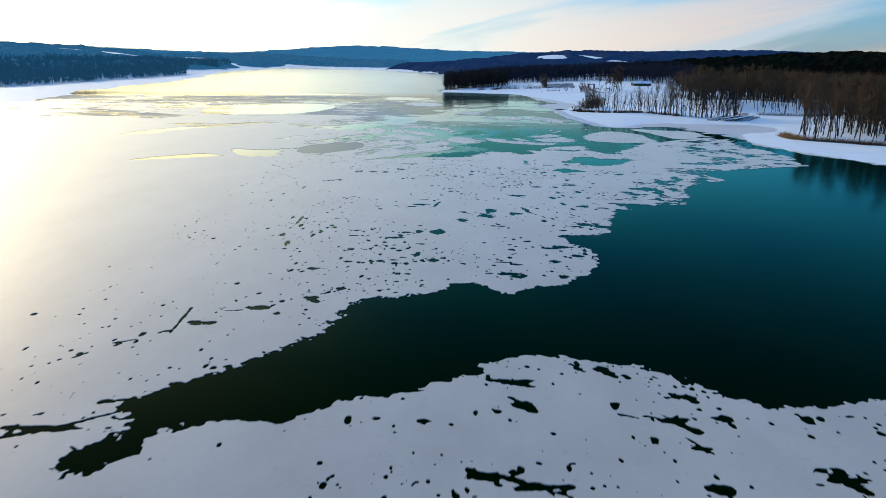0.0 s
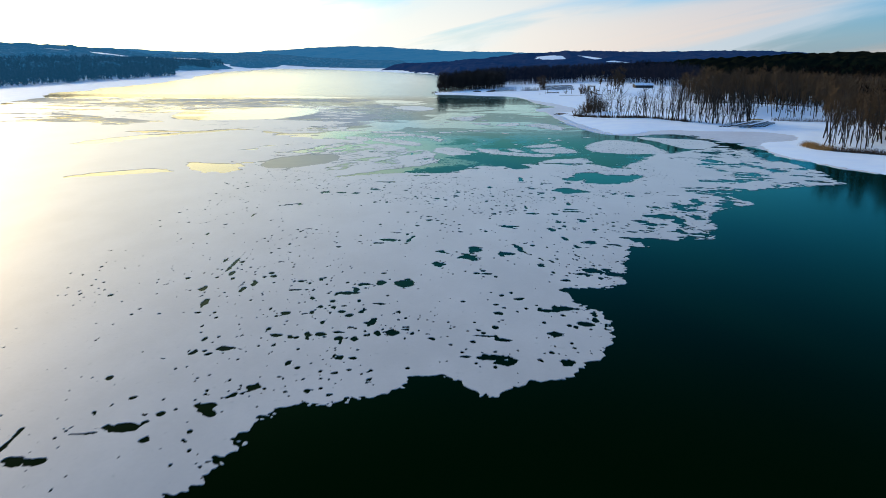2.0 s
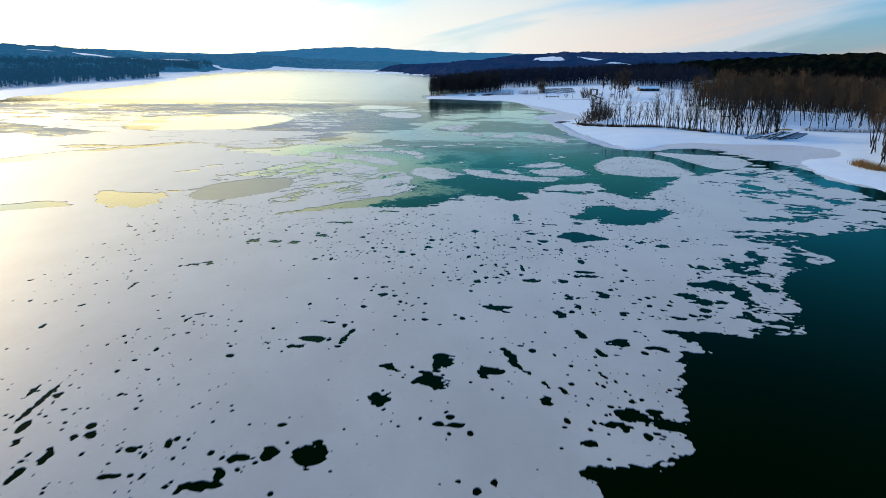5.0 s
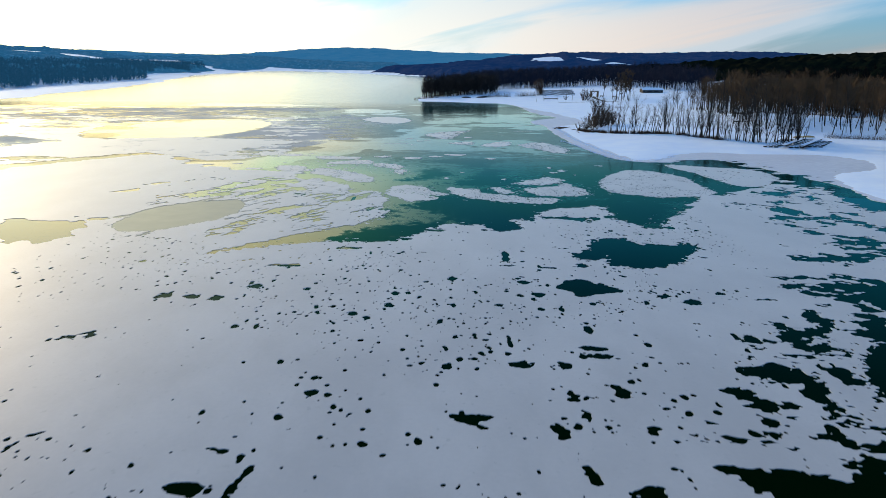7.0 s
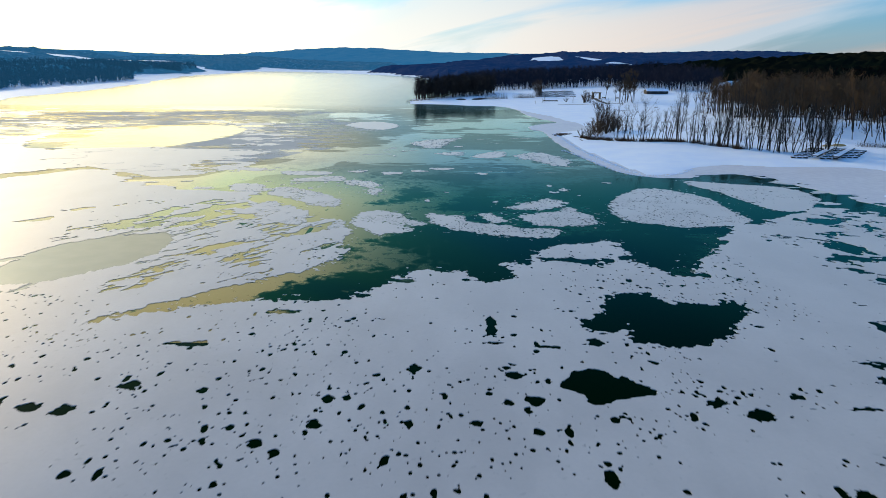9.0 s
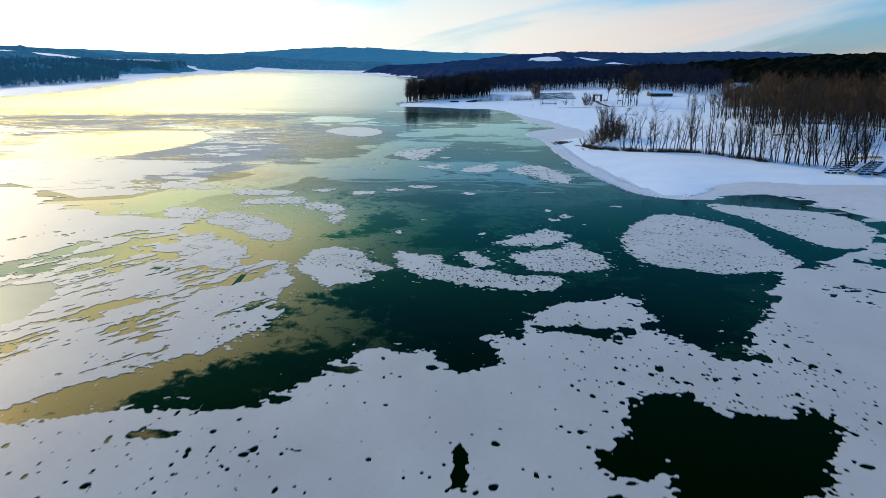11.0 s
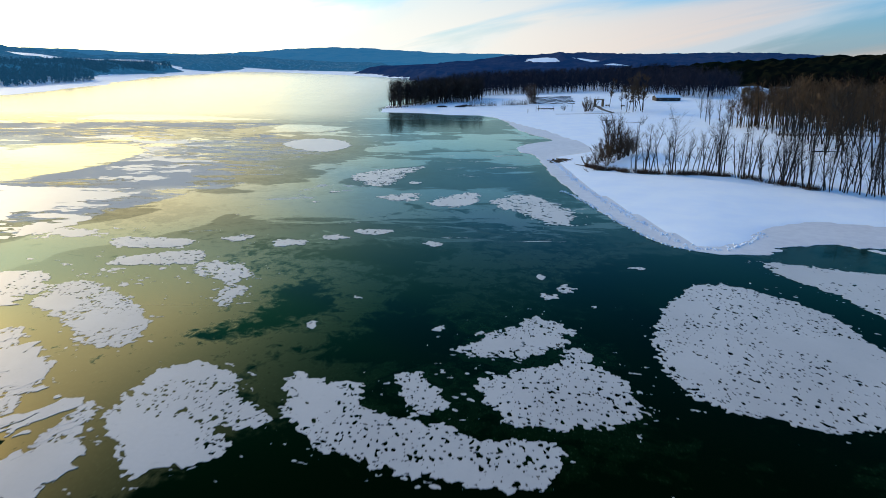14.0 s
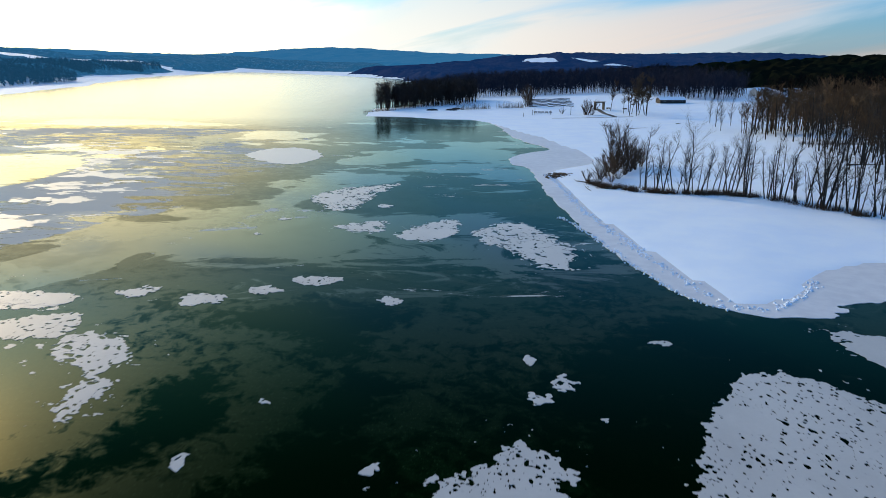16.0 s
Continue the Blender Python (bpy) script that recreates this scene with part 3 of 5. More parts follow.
HOLES_FRONT = [(37, 233.8, 3.6, 1.5), (41, 232.5, 2.1, 1.9), (44, 233, 1.4, 2), (46.9, 234.8, 1.4, 1.4), (31, 232.4, 1.6, 1.6), (22.7, 226, 0.8, 1.8),
               (66, 244.7, 1.4, 1.8), (60.5, 237.5, 1, 1.5), (56.2, 226, 1.2, 1.3), (13, 222.5, 2, 1.0), (8, 216, 2, 0.8)]
HOLES_THAW_EAST = [(59, 178.1, 1.35, 2.9), (46.7, 172.6, 0.55, 1.15), (48.4, 171.3, 1.05, 1.4), (53.5, 175.7, 1.2, 1.25), (48.5, 158.4, 1.15, 1.85),
                   (41.6, 158.3, 1.65, 1.3), (52.9, 162.4, 1.1, 2.1), (48.8, 155.3, 1.35, 0.6), (42.2, 152.8, 0.85, 0.75), (26.2, 164.3, 0.95, 1), (30.4, 166.6, 1.2, 0.75),
                   (28.6, 166.3, 0.5, 0.75), (30.7, 157.9, 0.8, 1), (32.1, 160.6, 0.5, 0.9), (25.9, 157.7, 0.5, 1.05), (26.5, 153.7, 0.45, 0.75), (25.2, 151.6, 0.45, 0.5),
                   (21.3, 170.3, 0.3, 1.6), (36.1, 157.4, 0.45, 0.75), (35.4, 154.2, 0.45, 0.6), (33.7, 155.2, 0.55, 0.35), (31.7, 151.6, 0.6, 0.35),
                   (36.3, 169.8, 0.5, 0.65), (-22.1, 185.3, 1, 1.15)]
HOLES_THAW_WEST = [(-7.4, 174.9, 0.35, 1.05), (-2.5, 164.9, 0.4, 0.7), (1.6, 161.1, 0.45, 0.6), (2, 158, 0.65, 0.6), (3.3, 157.5, 0.55, 0.55), (4.2, 155.2, 0.35, 0.6),
                   (-0.2, 153.3, 0.4, 0.65), (5.9, 154, 0.3, 0.4), (-3, 150, 0.3, 0.3), (11.9, 149.5, 0.3, 0.45), (-26.6, 171.1, 1.2, 0.7), (-24.8, 171.5, 0.55, 0.85),
                   (14.3, 163.8, 0.45, 0.65), (-21.7, 116.1, 0.4, 1.05), (-26.9, 116.5, 0.5, 1.2), (-13.1, 87.8, 0.55, 0.55), (-15.3, 85.7, 0.3, 0.35),
                   (-9.9, 92.2, 0.3, 0.35), (-10.2, 88.1, 0.25, 0.4), (-4.7, 94.5, 0.4, 0.4), (-2.5, 89.1, 0.4, 0.4), (-6.1, 91, 0.4, 0.25), (-4.1, 119.2, 0.8, 1.1),
                   (-7, 116.4, 0.45, 1.05)]
HOLES_THAW_SOUTH = [(-5.4, 108.1, 0.45, 0.7), (-7.6, 108.1, 0.55, 0.55), (-6, 118.8, 0.65, 0.55), (-14.8, 116.1, 1.15, 0.5), (-12.2, 120.5, 0.5, 0.9),
                    (-25.1, 123.1, 0.35, 1.2), (-27.9, 129.6, 0.25, 1.4), (-19, 122.3, 0.6, 0.8), (-10.5, 109.7, 0.35, 0.75), (18.6, 109.9, 2, 1.05),
                    (22.1, 105.8, 0.5, 0.7), (18.7, 104, 0.4, 0.5), (15.6, 96.4, 0.3, 0.4), (18.2, 97.4, 0.3, 0.45), (28.6, 124.4, 1.4, 1.25), (27.8, 126.5, 0.85, 1.3),
                    (6.7, 95.1, 1.05, 0.5), (7.6, 93.5, 0.2, 0.35), (10.9, 108, 0.45, 0.55), (11.9, 114.5, 0.35, 0.7), (10.6, 124, 1, 0.6), (9.1, 124.3, 0.6, 0.55),
                    (23.8, 124.3, 0.85, 0.8), (21.2, 121.2, 0.7, 0.55), (18.8, 128.5, 0.6, 0.9)]
HOLES = HOLES + HOLES_FRONT + HOLES_THAW_EAST + HOLES_THAW_WEST + HOLES_THAW_SOUTH


# long thaw streaks: both ends and the half width
STREAKS_SOUTH = [(4.5, 61.2, 8.5, 59.8, 0.39), (6.3, 57.5, 8, 55.1, 0.42), (2.1, 46.1, 4.2, 44.2, 0.39), (5.1, 44.8, 9, 42.8, 0.39), (18.7, 54.6, 20.8, 51.8, 0.44),
                 (19.6, 50.9, 21, 48.4, 0.26), (21.1, 58.3, 22.4, 57, 0.37), (15.1, 54.7, 16.6, 54.1, 0.28), (17.2, 54.4, 18.3, 54.1, 0.23),
                 (22.9, 54.2, 24.3, 53.7, 0.3), (30.3, 54.8, 30.9, 53.6, 0.42), (28.1, 46.2, 30, 43.5, 0.7), (19.3, 44, 20.3, 43.3, 0.41), (12.8, 64.8, 13.4, 63.5, 0.49),
                 (15.6, 63.6, 16.6, 61.9, 0.58)]
STREAKS_WEST = [(-34.6, 50, -30.9, 51.6, 0.42), (-31, 51.7, -27, 54.5, 0.26), (-29.4, 56.1, -27.6, 56.5, 0.42), (-23.1, 80.3, -20.5, 80.7, 0.35),
                (-28.2, 75.5, -26.1, 75, 0.5), (-29.4, 72, -29.8, 80.1, 0.22), (-16.7, 84.2, -15.3, 82.5, 0.61), (-36.5, 65.4, -35.7, 66.6, 0.22),
                (-34.2, 69.1, -32.3, 70.2, 0.3), (-30.5, 72.3, -29.7, 72.8, 0.4), (-13.9, 86.5, -12.9, 87.4, 0.33), (-42.5, 67.1, -42.4, 67.9, 0.22),
                (-33.9, 53.7, -33.4, 54, 0.22), (-25.5, 79.2, -23.5, 79.5, 0.22)]
STREAKS_MIDDLE = [(-6.7, 140.3, -5.2, 141.2, 0.34), (-1.5, 140.6, -1.2, 143.2, 0.48), (-1.2, 143.2, -0.6, 145.5, 0.44), (9, 134.7, 9.4, 138.7, 0.69),
                  (9.4, 138.7, 10.7, 138.3, 0.34), (3.7, 135.7, 5.1, 134.7, 0.49), (-4.6, 148.2, -3.5, 147.8, 0.44), (-20.3, 147.6, -20, 149.1, 0.28),
                  (-19.7, 150, -18.7, 150.6, 0.23), (-31.8, 159.5, -31.8, 162.1, 0.39), (-28.1, 170.4, -25.6, 172.4, 0.35), (-5.1, 142.2, -4, 143.1, 0.26),
                  (15.9, 140.3, 16.9, 136.1, 0.41), (16.9, 136.1, 17.6, 134.6, 0.44), (13.4, 135.3, 15.4, 135, 0.37), (14.8, 153.7, 17.4, 151.6, 0.44),
                  (23.2, 151.7, 23.8, 150.5, 0.6)]
STREAKS_EAST = [(47.1, 164.5, 49.6, 159.1, 1.14), (40.1, 159, 42.2, 156.9, 0.62), (42.5, 156.3, 45.1, 155.6, 0.9), (52.3, 171.7, 57.9, 174.9, 1.2),
                (46.6, 151.9, 46.7, 148.5, 0.64), (46.7, 147.5, 50.2, 145.5, 0.35), (34.9, 145.9, 38.7, 143.5, 0.76), (38.7, 143.5, 40.7, 141.8, 0.9),
                (32, 140.9, 33.2, 140, 0.41), (27.5, 141.7, 29.3, 141.7, 0.53), (25.9, 140.4, 26.1, 138.8, 0.46), (24.9, 145.8, 25, 143.9, 0.57),
                (53.3, 162.9, 53.9, 160.6, 0.96)]
STREAK_BEADS = []
streak_rng = np.random.RandomState(23)
for ax, ay, bx, by, wide in STREAKS_SOUTH + STREAKS_WEST + STREAKS_MIDDLE + STREAKS_EAST:
    steps = max(2, int(math.hypot(bx - ax, by - ay) / (0.7 * wide)))
    for i in range(steps + 1):
        k, fat = i / steps, wide * streak_rng.uniform(0.65, 1.1)
        STREAK_BEADS.append((ax + (bx - ax) * k, ay + (by - ay) * k + streak_rng.normal(0, 0.15 * wide), fat, fat))


def scattered_holes():
    """Small thaw holes: strings of beads round the larger ones, and loose drifts between."""
    r = np.random.RandomState(11)
    out = []
    for hx, hy, rx, ry in HOLES:
        for _ in range(r.randint(1, 6)):
            s = 0.13 + r.exponential(0.12)
            out.append((hx + r.normal(0, 1.2 + 1.6 * rx), hy + r.normal(0, 0.8 + 1.1 * ry), min(s, 0.45) * r.uniform(0.7, 1.2), min(s, 0.45) * r.uniform(1.0, 1.8)))
    for _ in range(120):
        cx, cy = r.uniform(-45, 66), r.uniform(42, 250)
        if r.rand() > min(1.0, max(0.15, (cx + 22) / 34)):
            continue
        n, run, turn = r.randint(4, 14), r.uniform(1.5, 5), r.uniform(-0.5, 0.5) + (0.5 if cx < 0 else -0.2)
        for _ in range(n):
            u, v = r.normal(0, run), r.normal(0, 0.5)
            s = 0.12 + r.exponential(0.10)
            out.append((cx + u * math.cos(turn) - v * math.sin(turn), cy + u * math.sin(turn) + v * math.cos(turn), min(s, 0.42) * r.uniform(0.7, 1.3), min(s, 0.42) * r.uniform(1.0, 1.8)))
    xy = np.column_stack((r.uniform(-48, 66, 19000), r.uniform(42, 264, 19000)))
    thick = fbm(xy[:, 0], xy[:, 1], 0.05, 3, 31)
    bare = 0.08 + 0.9 * np.clip((thick + 0.05) / 0.25, 0, 1) * np.clip((xy[:, 0] + 20 + 0.14 * xy[:, 1]) / 40, 0.25, 1)
    for (x, y), b in zip(xy, bare):
        if r.rand() < b * 0.75:
            s = 0.10 + r.exponential(0.06)
            out.append((x, y, s * r.uniform(0.7, 1.1), s * r.uniform(1.2, 2.0)))
    return out


SMALL_HOLES = scattered_holes()
HOLES = HOLES + STREAK_BEADS


def stamp_holes(f, X, Y, holes, wobble):
    """Cuts holes with uneven rims into the field f."""
    gx, gy = X[:, 0], Y[0]
    for hx, hy, rx, ry in holes:
        i0, i1 = np.searchsorted(gx, (hx - 2.2 * rx - 0.5, hx + 2.2 * rx + 0.5))
        j0, j1 = np.searchsorted(gy, (hy - 2.2 * ry - 0.5, hy + 2.2 * ry + 0.5))
        if i1 - i0 < 1 or j1 - j0 < 1:
            continue
        s = (slice(i0, i1), slice(j0, j1))
        u, v = (X[s] - hx) / (0.9 * rx), (Y[s] - hy) / (0.9 * ry)
        f[s] = np.minimum(f[s], (np.sqrt(u * u + v * v) - 1 + wobble[s]) * min(rx, ry))
    return f


def sheet_field(fine):
    def field(X, Y):
        rough = fbm(X, Y, 0.20, 3, 3, 0.6) + 0.75 * fbm(X, Y, 0.8, 3, 4, 0.7) + 0.30 * fbm(X, Y, 2.3, 2, 6)
        coarse = fbm(X, Y, 0.05, 3, 8)
        far = np.clip((np.hypot(X - 20, Y - 180) - 90) / 120, 0, 1)
        f = -inside(LEAD, X, Y) + rough * 1.5 + 0.5 * fbm(X, Y, 1.6, 2, 7)
        front = -inside(FRONT + NORTH, X, Y)
        f = np.minimum(f, front + rough * 1.7 + coarse * 1.0 + far * 95 * fbm(X * 0.6, Y * 1.2, 0.030, 6, 9, 0.72))
        for hole, rag in ((SHORE_CHANNEL, 1.5), (POLYNYA_EAST, 2.4), (POLYNYA_WEST, 0.8), (MELT_POND, 1.0), (LONG_STRIP, 2.2), (POND_FAR, 1.6), (POND_SMALL, 2.4)):
            f = np.minimum(f, -inside(hole, X, Y) + rough * rag)
        # broken margin along the east side, mottled ice in the west, pitted rim along the front
        east = np.clip((X - 0.42 * (Y - 120) - 15) / 26, 0, 1) * np.clip((222 - Y) / 30, 0, 1) * np.clip((Y - 105) / 30, 0, 1)
        streaks = np.clip((X - 58) / 22, 0, 1) * np.clip((Y - 165) / 20, 0, 1) * np.clip((285 - Y) / 10, 0, 1) * 0.92
        west = np.clip(1.55 - np.hypot((X + 16) / 44, (Y - 256) / 36), 0, 1.12)
        rim = np.clip(1 - front / 4.0, 0, 1) * np.clip((X - 2) / 10, 0, 1) * np.clip((Y - 200) / 20, 0, 1) * 0.75
        rag = np.maximum(np.maximum(np.maximum(east * 1.08, streaks), west), rim)
        slant = np.clip(west * 3, 0, 1)
        tear = 2.1 * ((1 - slant) * fbm(X + 0.3 * Y, Y * 1.3, 0.19, 5, 21, 0.80) + slant * fbm(0.26 * X + 0.34 * Y, 0.8 * Y * 0.9 - X, 0.22, 5, 22, 0.80))
        f = np.minimum(f, np.where(rag > 0.02, tear + 1.25 - 1.05 * rag, 1.0) * 1.5)
        f = stamp_holes(f, X, Y, HOLES, 1.15 * fbm(X, Y, 0.75, 4, 12, 0.7))
        if fine:
            f = stamp_holes(f, X, Y, SMALL_HOLES, 0.7 * fbm(X, Y, 1.8, 2, 14))
        return f
    return field


FINE, EAST = (-48.0, 40.0, 64.0, 264.0), (64.0, 150.0, 120.0, 306.0)
plates = Plates(0.07, 0.10)
plates.cut(*FINE, 0.16, sheet_field(True))
plates.cut(*EAST, 0.4, sheet_field(False))
plates.cut(-420.0, -220.0, 320.0, 780.0, 1.0, sheet_field(False), skip=(FINE, EAST))
tagged(plates.object("ice_sheet", SNOW_ICE), "snow-dusted grey-white lake ice with dark thaw holes and ragged edges", "ice", kind="structure")


# clear dark pools in the murky young ice, and the smooth bright skins further north
DARK_POOLS = [
    [(8, 284), (9, 293), (11.5, 300), (15, 292), (17.5, 290), (17, 283), (14, 281), (10, 282)],
    [(2, 277), (7, 283.6), (8, 286), (11, 283), (14.3, 282), (14.6, 280), (10, 279.5), (7.5, 278), (5, 275.5)],
    [(19, 270), (20, 279), (23, 288), (26, 297), (31, 295), (30, 289), (28.5, 281), (33, 275), (28, 268)],
    [(9, 311), (15, 317), (23, 320), (32, 316), (27, 306), (25.5, 299), (20.5, 305), (15, 310)],
    [(3, 244.5), (8, 248), (17, 256), (28, 250), (46, 250), (60, 252), (64, 242), (50, 226), (40, 236), (26, 216), (17, 216), (16, 237), (9, 244)],
    [(-2, 238), (-0.6, 243.5), (2.5, 241), (4.2, 238), (3.8, 234), (0, 232.5)],
    [(-8, 208), (-5, 222), (2.6, 225), (6, 229), (12.2, 229.5), (13, 223), (12, 214)],
    [(-20.2, 251), (-21, 260.5), (-16.5, 257), (-17.5, 249)],
    [(48, 250), (50, 275), (46, 300), (62, 312), (80, 312), (86, 300), (110, 290), (112, 262), (66, 250)],
]
SKINS = [
    [(-150, 290), (-90, 300), (-49, 309), (-37, 322), (-32, 349), (-16, 375), (0, 410), (30, 432), (31, 398), (4, 385), (-10, 354), (-14, 330), (-22, 316), (-32, 292), (-60, 280)],
    [(-128, 372), (-135, 430), (-104, 462), (-70, 450), (-62, 410), (-72, 384), (-92, 370)],
    [(-52, 292), (-50, 309), (-36, 314), (-26, 327), (-24, 316), (-34, 292)],
    [(8, 440), (16, 470), (40, 500), (62, 500), (60, 450), (34, 440)],
    [(-60, 500), (-40, 545), (-5, 540), (-20, 500)],
]


def frazil_field(X, Y):
    wx, wy = 7 * fbm(X, Y, 0.05, 3, 45), 7 * fbm(X, Y, 0.05, 3, 46)
    d = np.full(X.shape, -40.0)
    for outline in DARK_POOLS:
        d = np.maximum(d, inside(outline, X + 0.35 * wx, Y + 0.35 * wy))
    murk = np.clip(0.5 - d / 6.0, 0, 1)
    murk = murk * np.clip(0.66 - 0.16 * np.clip((X - 24) / 20, 0, 1) + 0.30 * np.clip((12 - X) / 10, 0, 1) * np.clip((325 - Y) / 20, 0, 1) + 0.45 * fbm(X + wx, Y + wy, 0.045, 4, 40), 0, 1)
    west = np.clip((-2 - X) / 8, 0, 1) * np.clip((300 - Y) / 20, 0, 1) * 0.5 * np.clip(1 - d / 3, 0, 1) * (d < 0)
    return np.clip(murk + west, 0, 1) * np.where(Y > 330, 0.8 + 0.6 * fbm(X * 0.7, Y, 0.03, 4, 43), 1.0)


def sheen_field(X, Y):
    d = np.full(X.shape, -60.0)
    bend = 4 + 14 * np.clip((Y - 330) / 60, 0, 1)
    for outline in SKINS:
        d = np.maximum(d, inside(outline, X + 2 * bend * fbm(X, Y, 0.035, 4, 51), Y + bend * fbm(X, Y, 0.05, 4, 52)))
    d = np.maximum(d, np.minimum((-36 - X) * 0.5, 300 - Y))
    drift = 0.42 + 0.35 * fbm(X * 0.8, Y, 0.09, 4, 49, 0.6) * np.clip((Y - 330) / 40, 0, 1) + 0.85 * fbm(X * 0.5 + 0.1 * Y, Y, 0.028, 4, 47, 0.55) * np.clip((Y - 310) / 40, 0, 1) - 0.20 * np.clip((340 - Y) / 40, 0, 1)
    return np.clip(np.maximum(np.clip(0.5 + d / (5 + 24 * np.clip((Y - 320) / 90, 0, 1)), 0, 1), drift), 0, 1)


def lace_field(X, Y):
    belt = np.clip((Y - 300) / 50, 0, 1) * np.clip((575 + 0.10 * X - Y) / 30, 0, 1)
    open_east = np.clip((30 - X) / 70, 0.35, 1)
    skin = np.full(X.shape, -60.0)
    for outline in SKINS:
        skin = np.maximum(skin, inside(outline, X, Y))
    return np.clip(belt * open_east * (0.78 + 0.7 * fbm(X * 0.5, Y, 0.03, 3, 48)) - 0.9 * np.clip(0.5 + skin / 4, 0, 1), 0, 1)


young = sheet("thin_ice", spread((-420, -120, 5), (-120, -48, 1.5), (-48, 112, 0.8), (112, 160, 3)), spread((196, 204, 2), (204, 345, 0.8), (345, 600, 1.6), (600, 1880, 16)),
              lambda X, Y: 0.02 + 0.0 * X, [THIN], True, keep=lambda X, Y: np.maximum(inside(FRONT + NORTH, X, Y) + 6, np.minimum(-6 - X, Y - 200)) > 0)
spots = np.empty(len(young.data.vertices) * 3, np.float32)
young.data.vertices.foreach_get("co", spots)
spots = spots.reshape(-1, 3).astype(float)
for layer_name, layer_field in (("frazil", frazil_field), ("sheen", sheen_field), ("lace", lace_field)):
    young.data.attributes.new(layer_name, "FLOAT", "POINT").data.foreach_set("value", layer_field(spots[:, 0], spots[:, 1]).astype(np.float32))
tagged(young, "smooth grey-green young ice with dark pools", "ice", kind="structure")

pond = Plates(0.03, 0.02)
pond.cut(-62.0, 216.0, -20.0, 256.0, 0.5, lambda X, Y: inside(MELT_POND, X, Y) + 3)
tagged(pond.object("pond_ice", POND_SHEEN), "smooth grey ice in an old opening, paled for sky sheen", "ice", kind="structure")

# ice frozen to the beach
SHELF_RIM = [(58, 610), (65.8, 575), (66.8, 522), (70, 503.5), (75, 487), (76.5, 480), (68.3, 472.7), (58.7, 458), (58.4, 442.6), (62.7, 437), (62.6, 427.5), (62.2, 416), (61.5, 394), (62.3, 375), (63.4, 353), (65, 337),
             (67.5, 321), (72.7, 313.5), (79, 313), (84.8, 312.6), (93, 319), (101, 320.5), (108, 299), (110, 285), (114, 271), (110, 257), (113, 244), (118, 224),
             (160, 150), (180, 160), (165, 340), (100, 345), (74, 345), (76, 400), (100, 450), (92, 545), (62, 612)]


def shelf_field(X, Y):
    d = inside(SHELF_RIM, X, Y)
    broken = np.clip((X - 76) / 12, 0, 1) * np.clip((330 - Y) / 8, 0, 1) * np.clip(1 - d / 9, 0, 1)
    return np.minimum(d + fbm(X, Y, 0.3, 3, 50) * 0.9, (1.9 * fbm(X, Y * 1.4, 0.2, 4, 52, 0.65) + 1.3 - broken) * 1.5)


plates = Plates(0.09, 0.12)
plates.cut(50.0, 200.0, 170.0, 620.0, 0.5, shelf_field)
tagged(plates.object("shore_ice", SHELF), "flat pinkish-grey ice frozen to the beach", "ice", kind="structure")

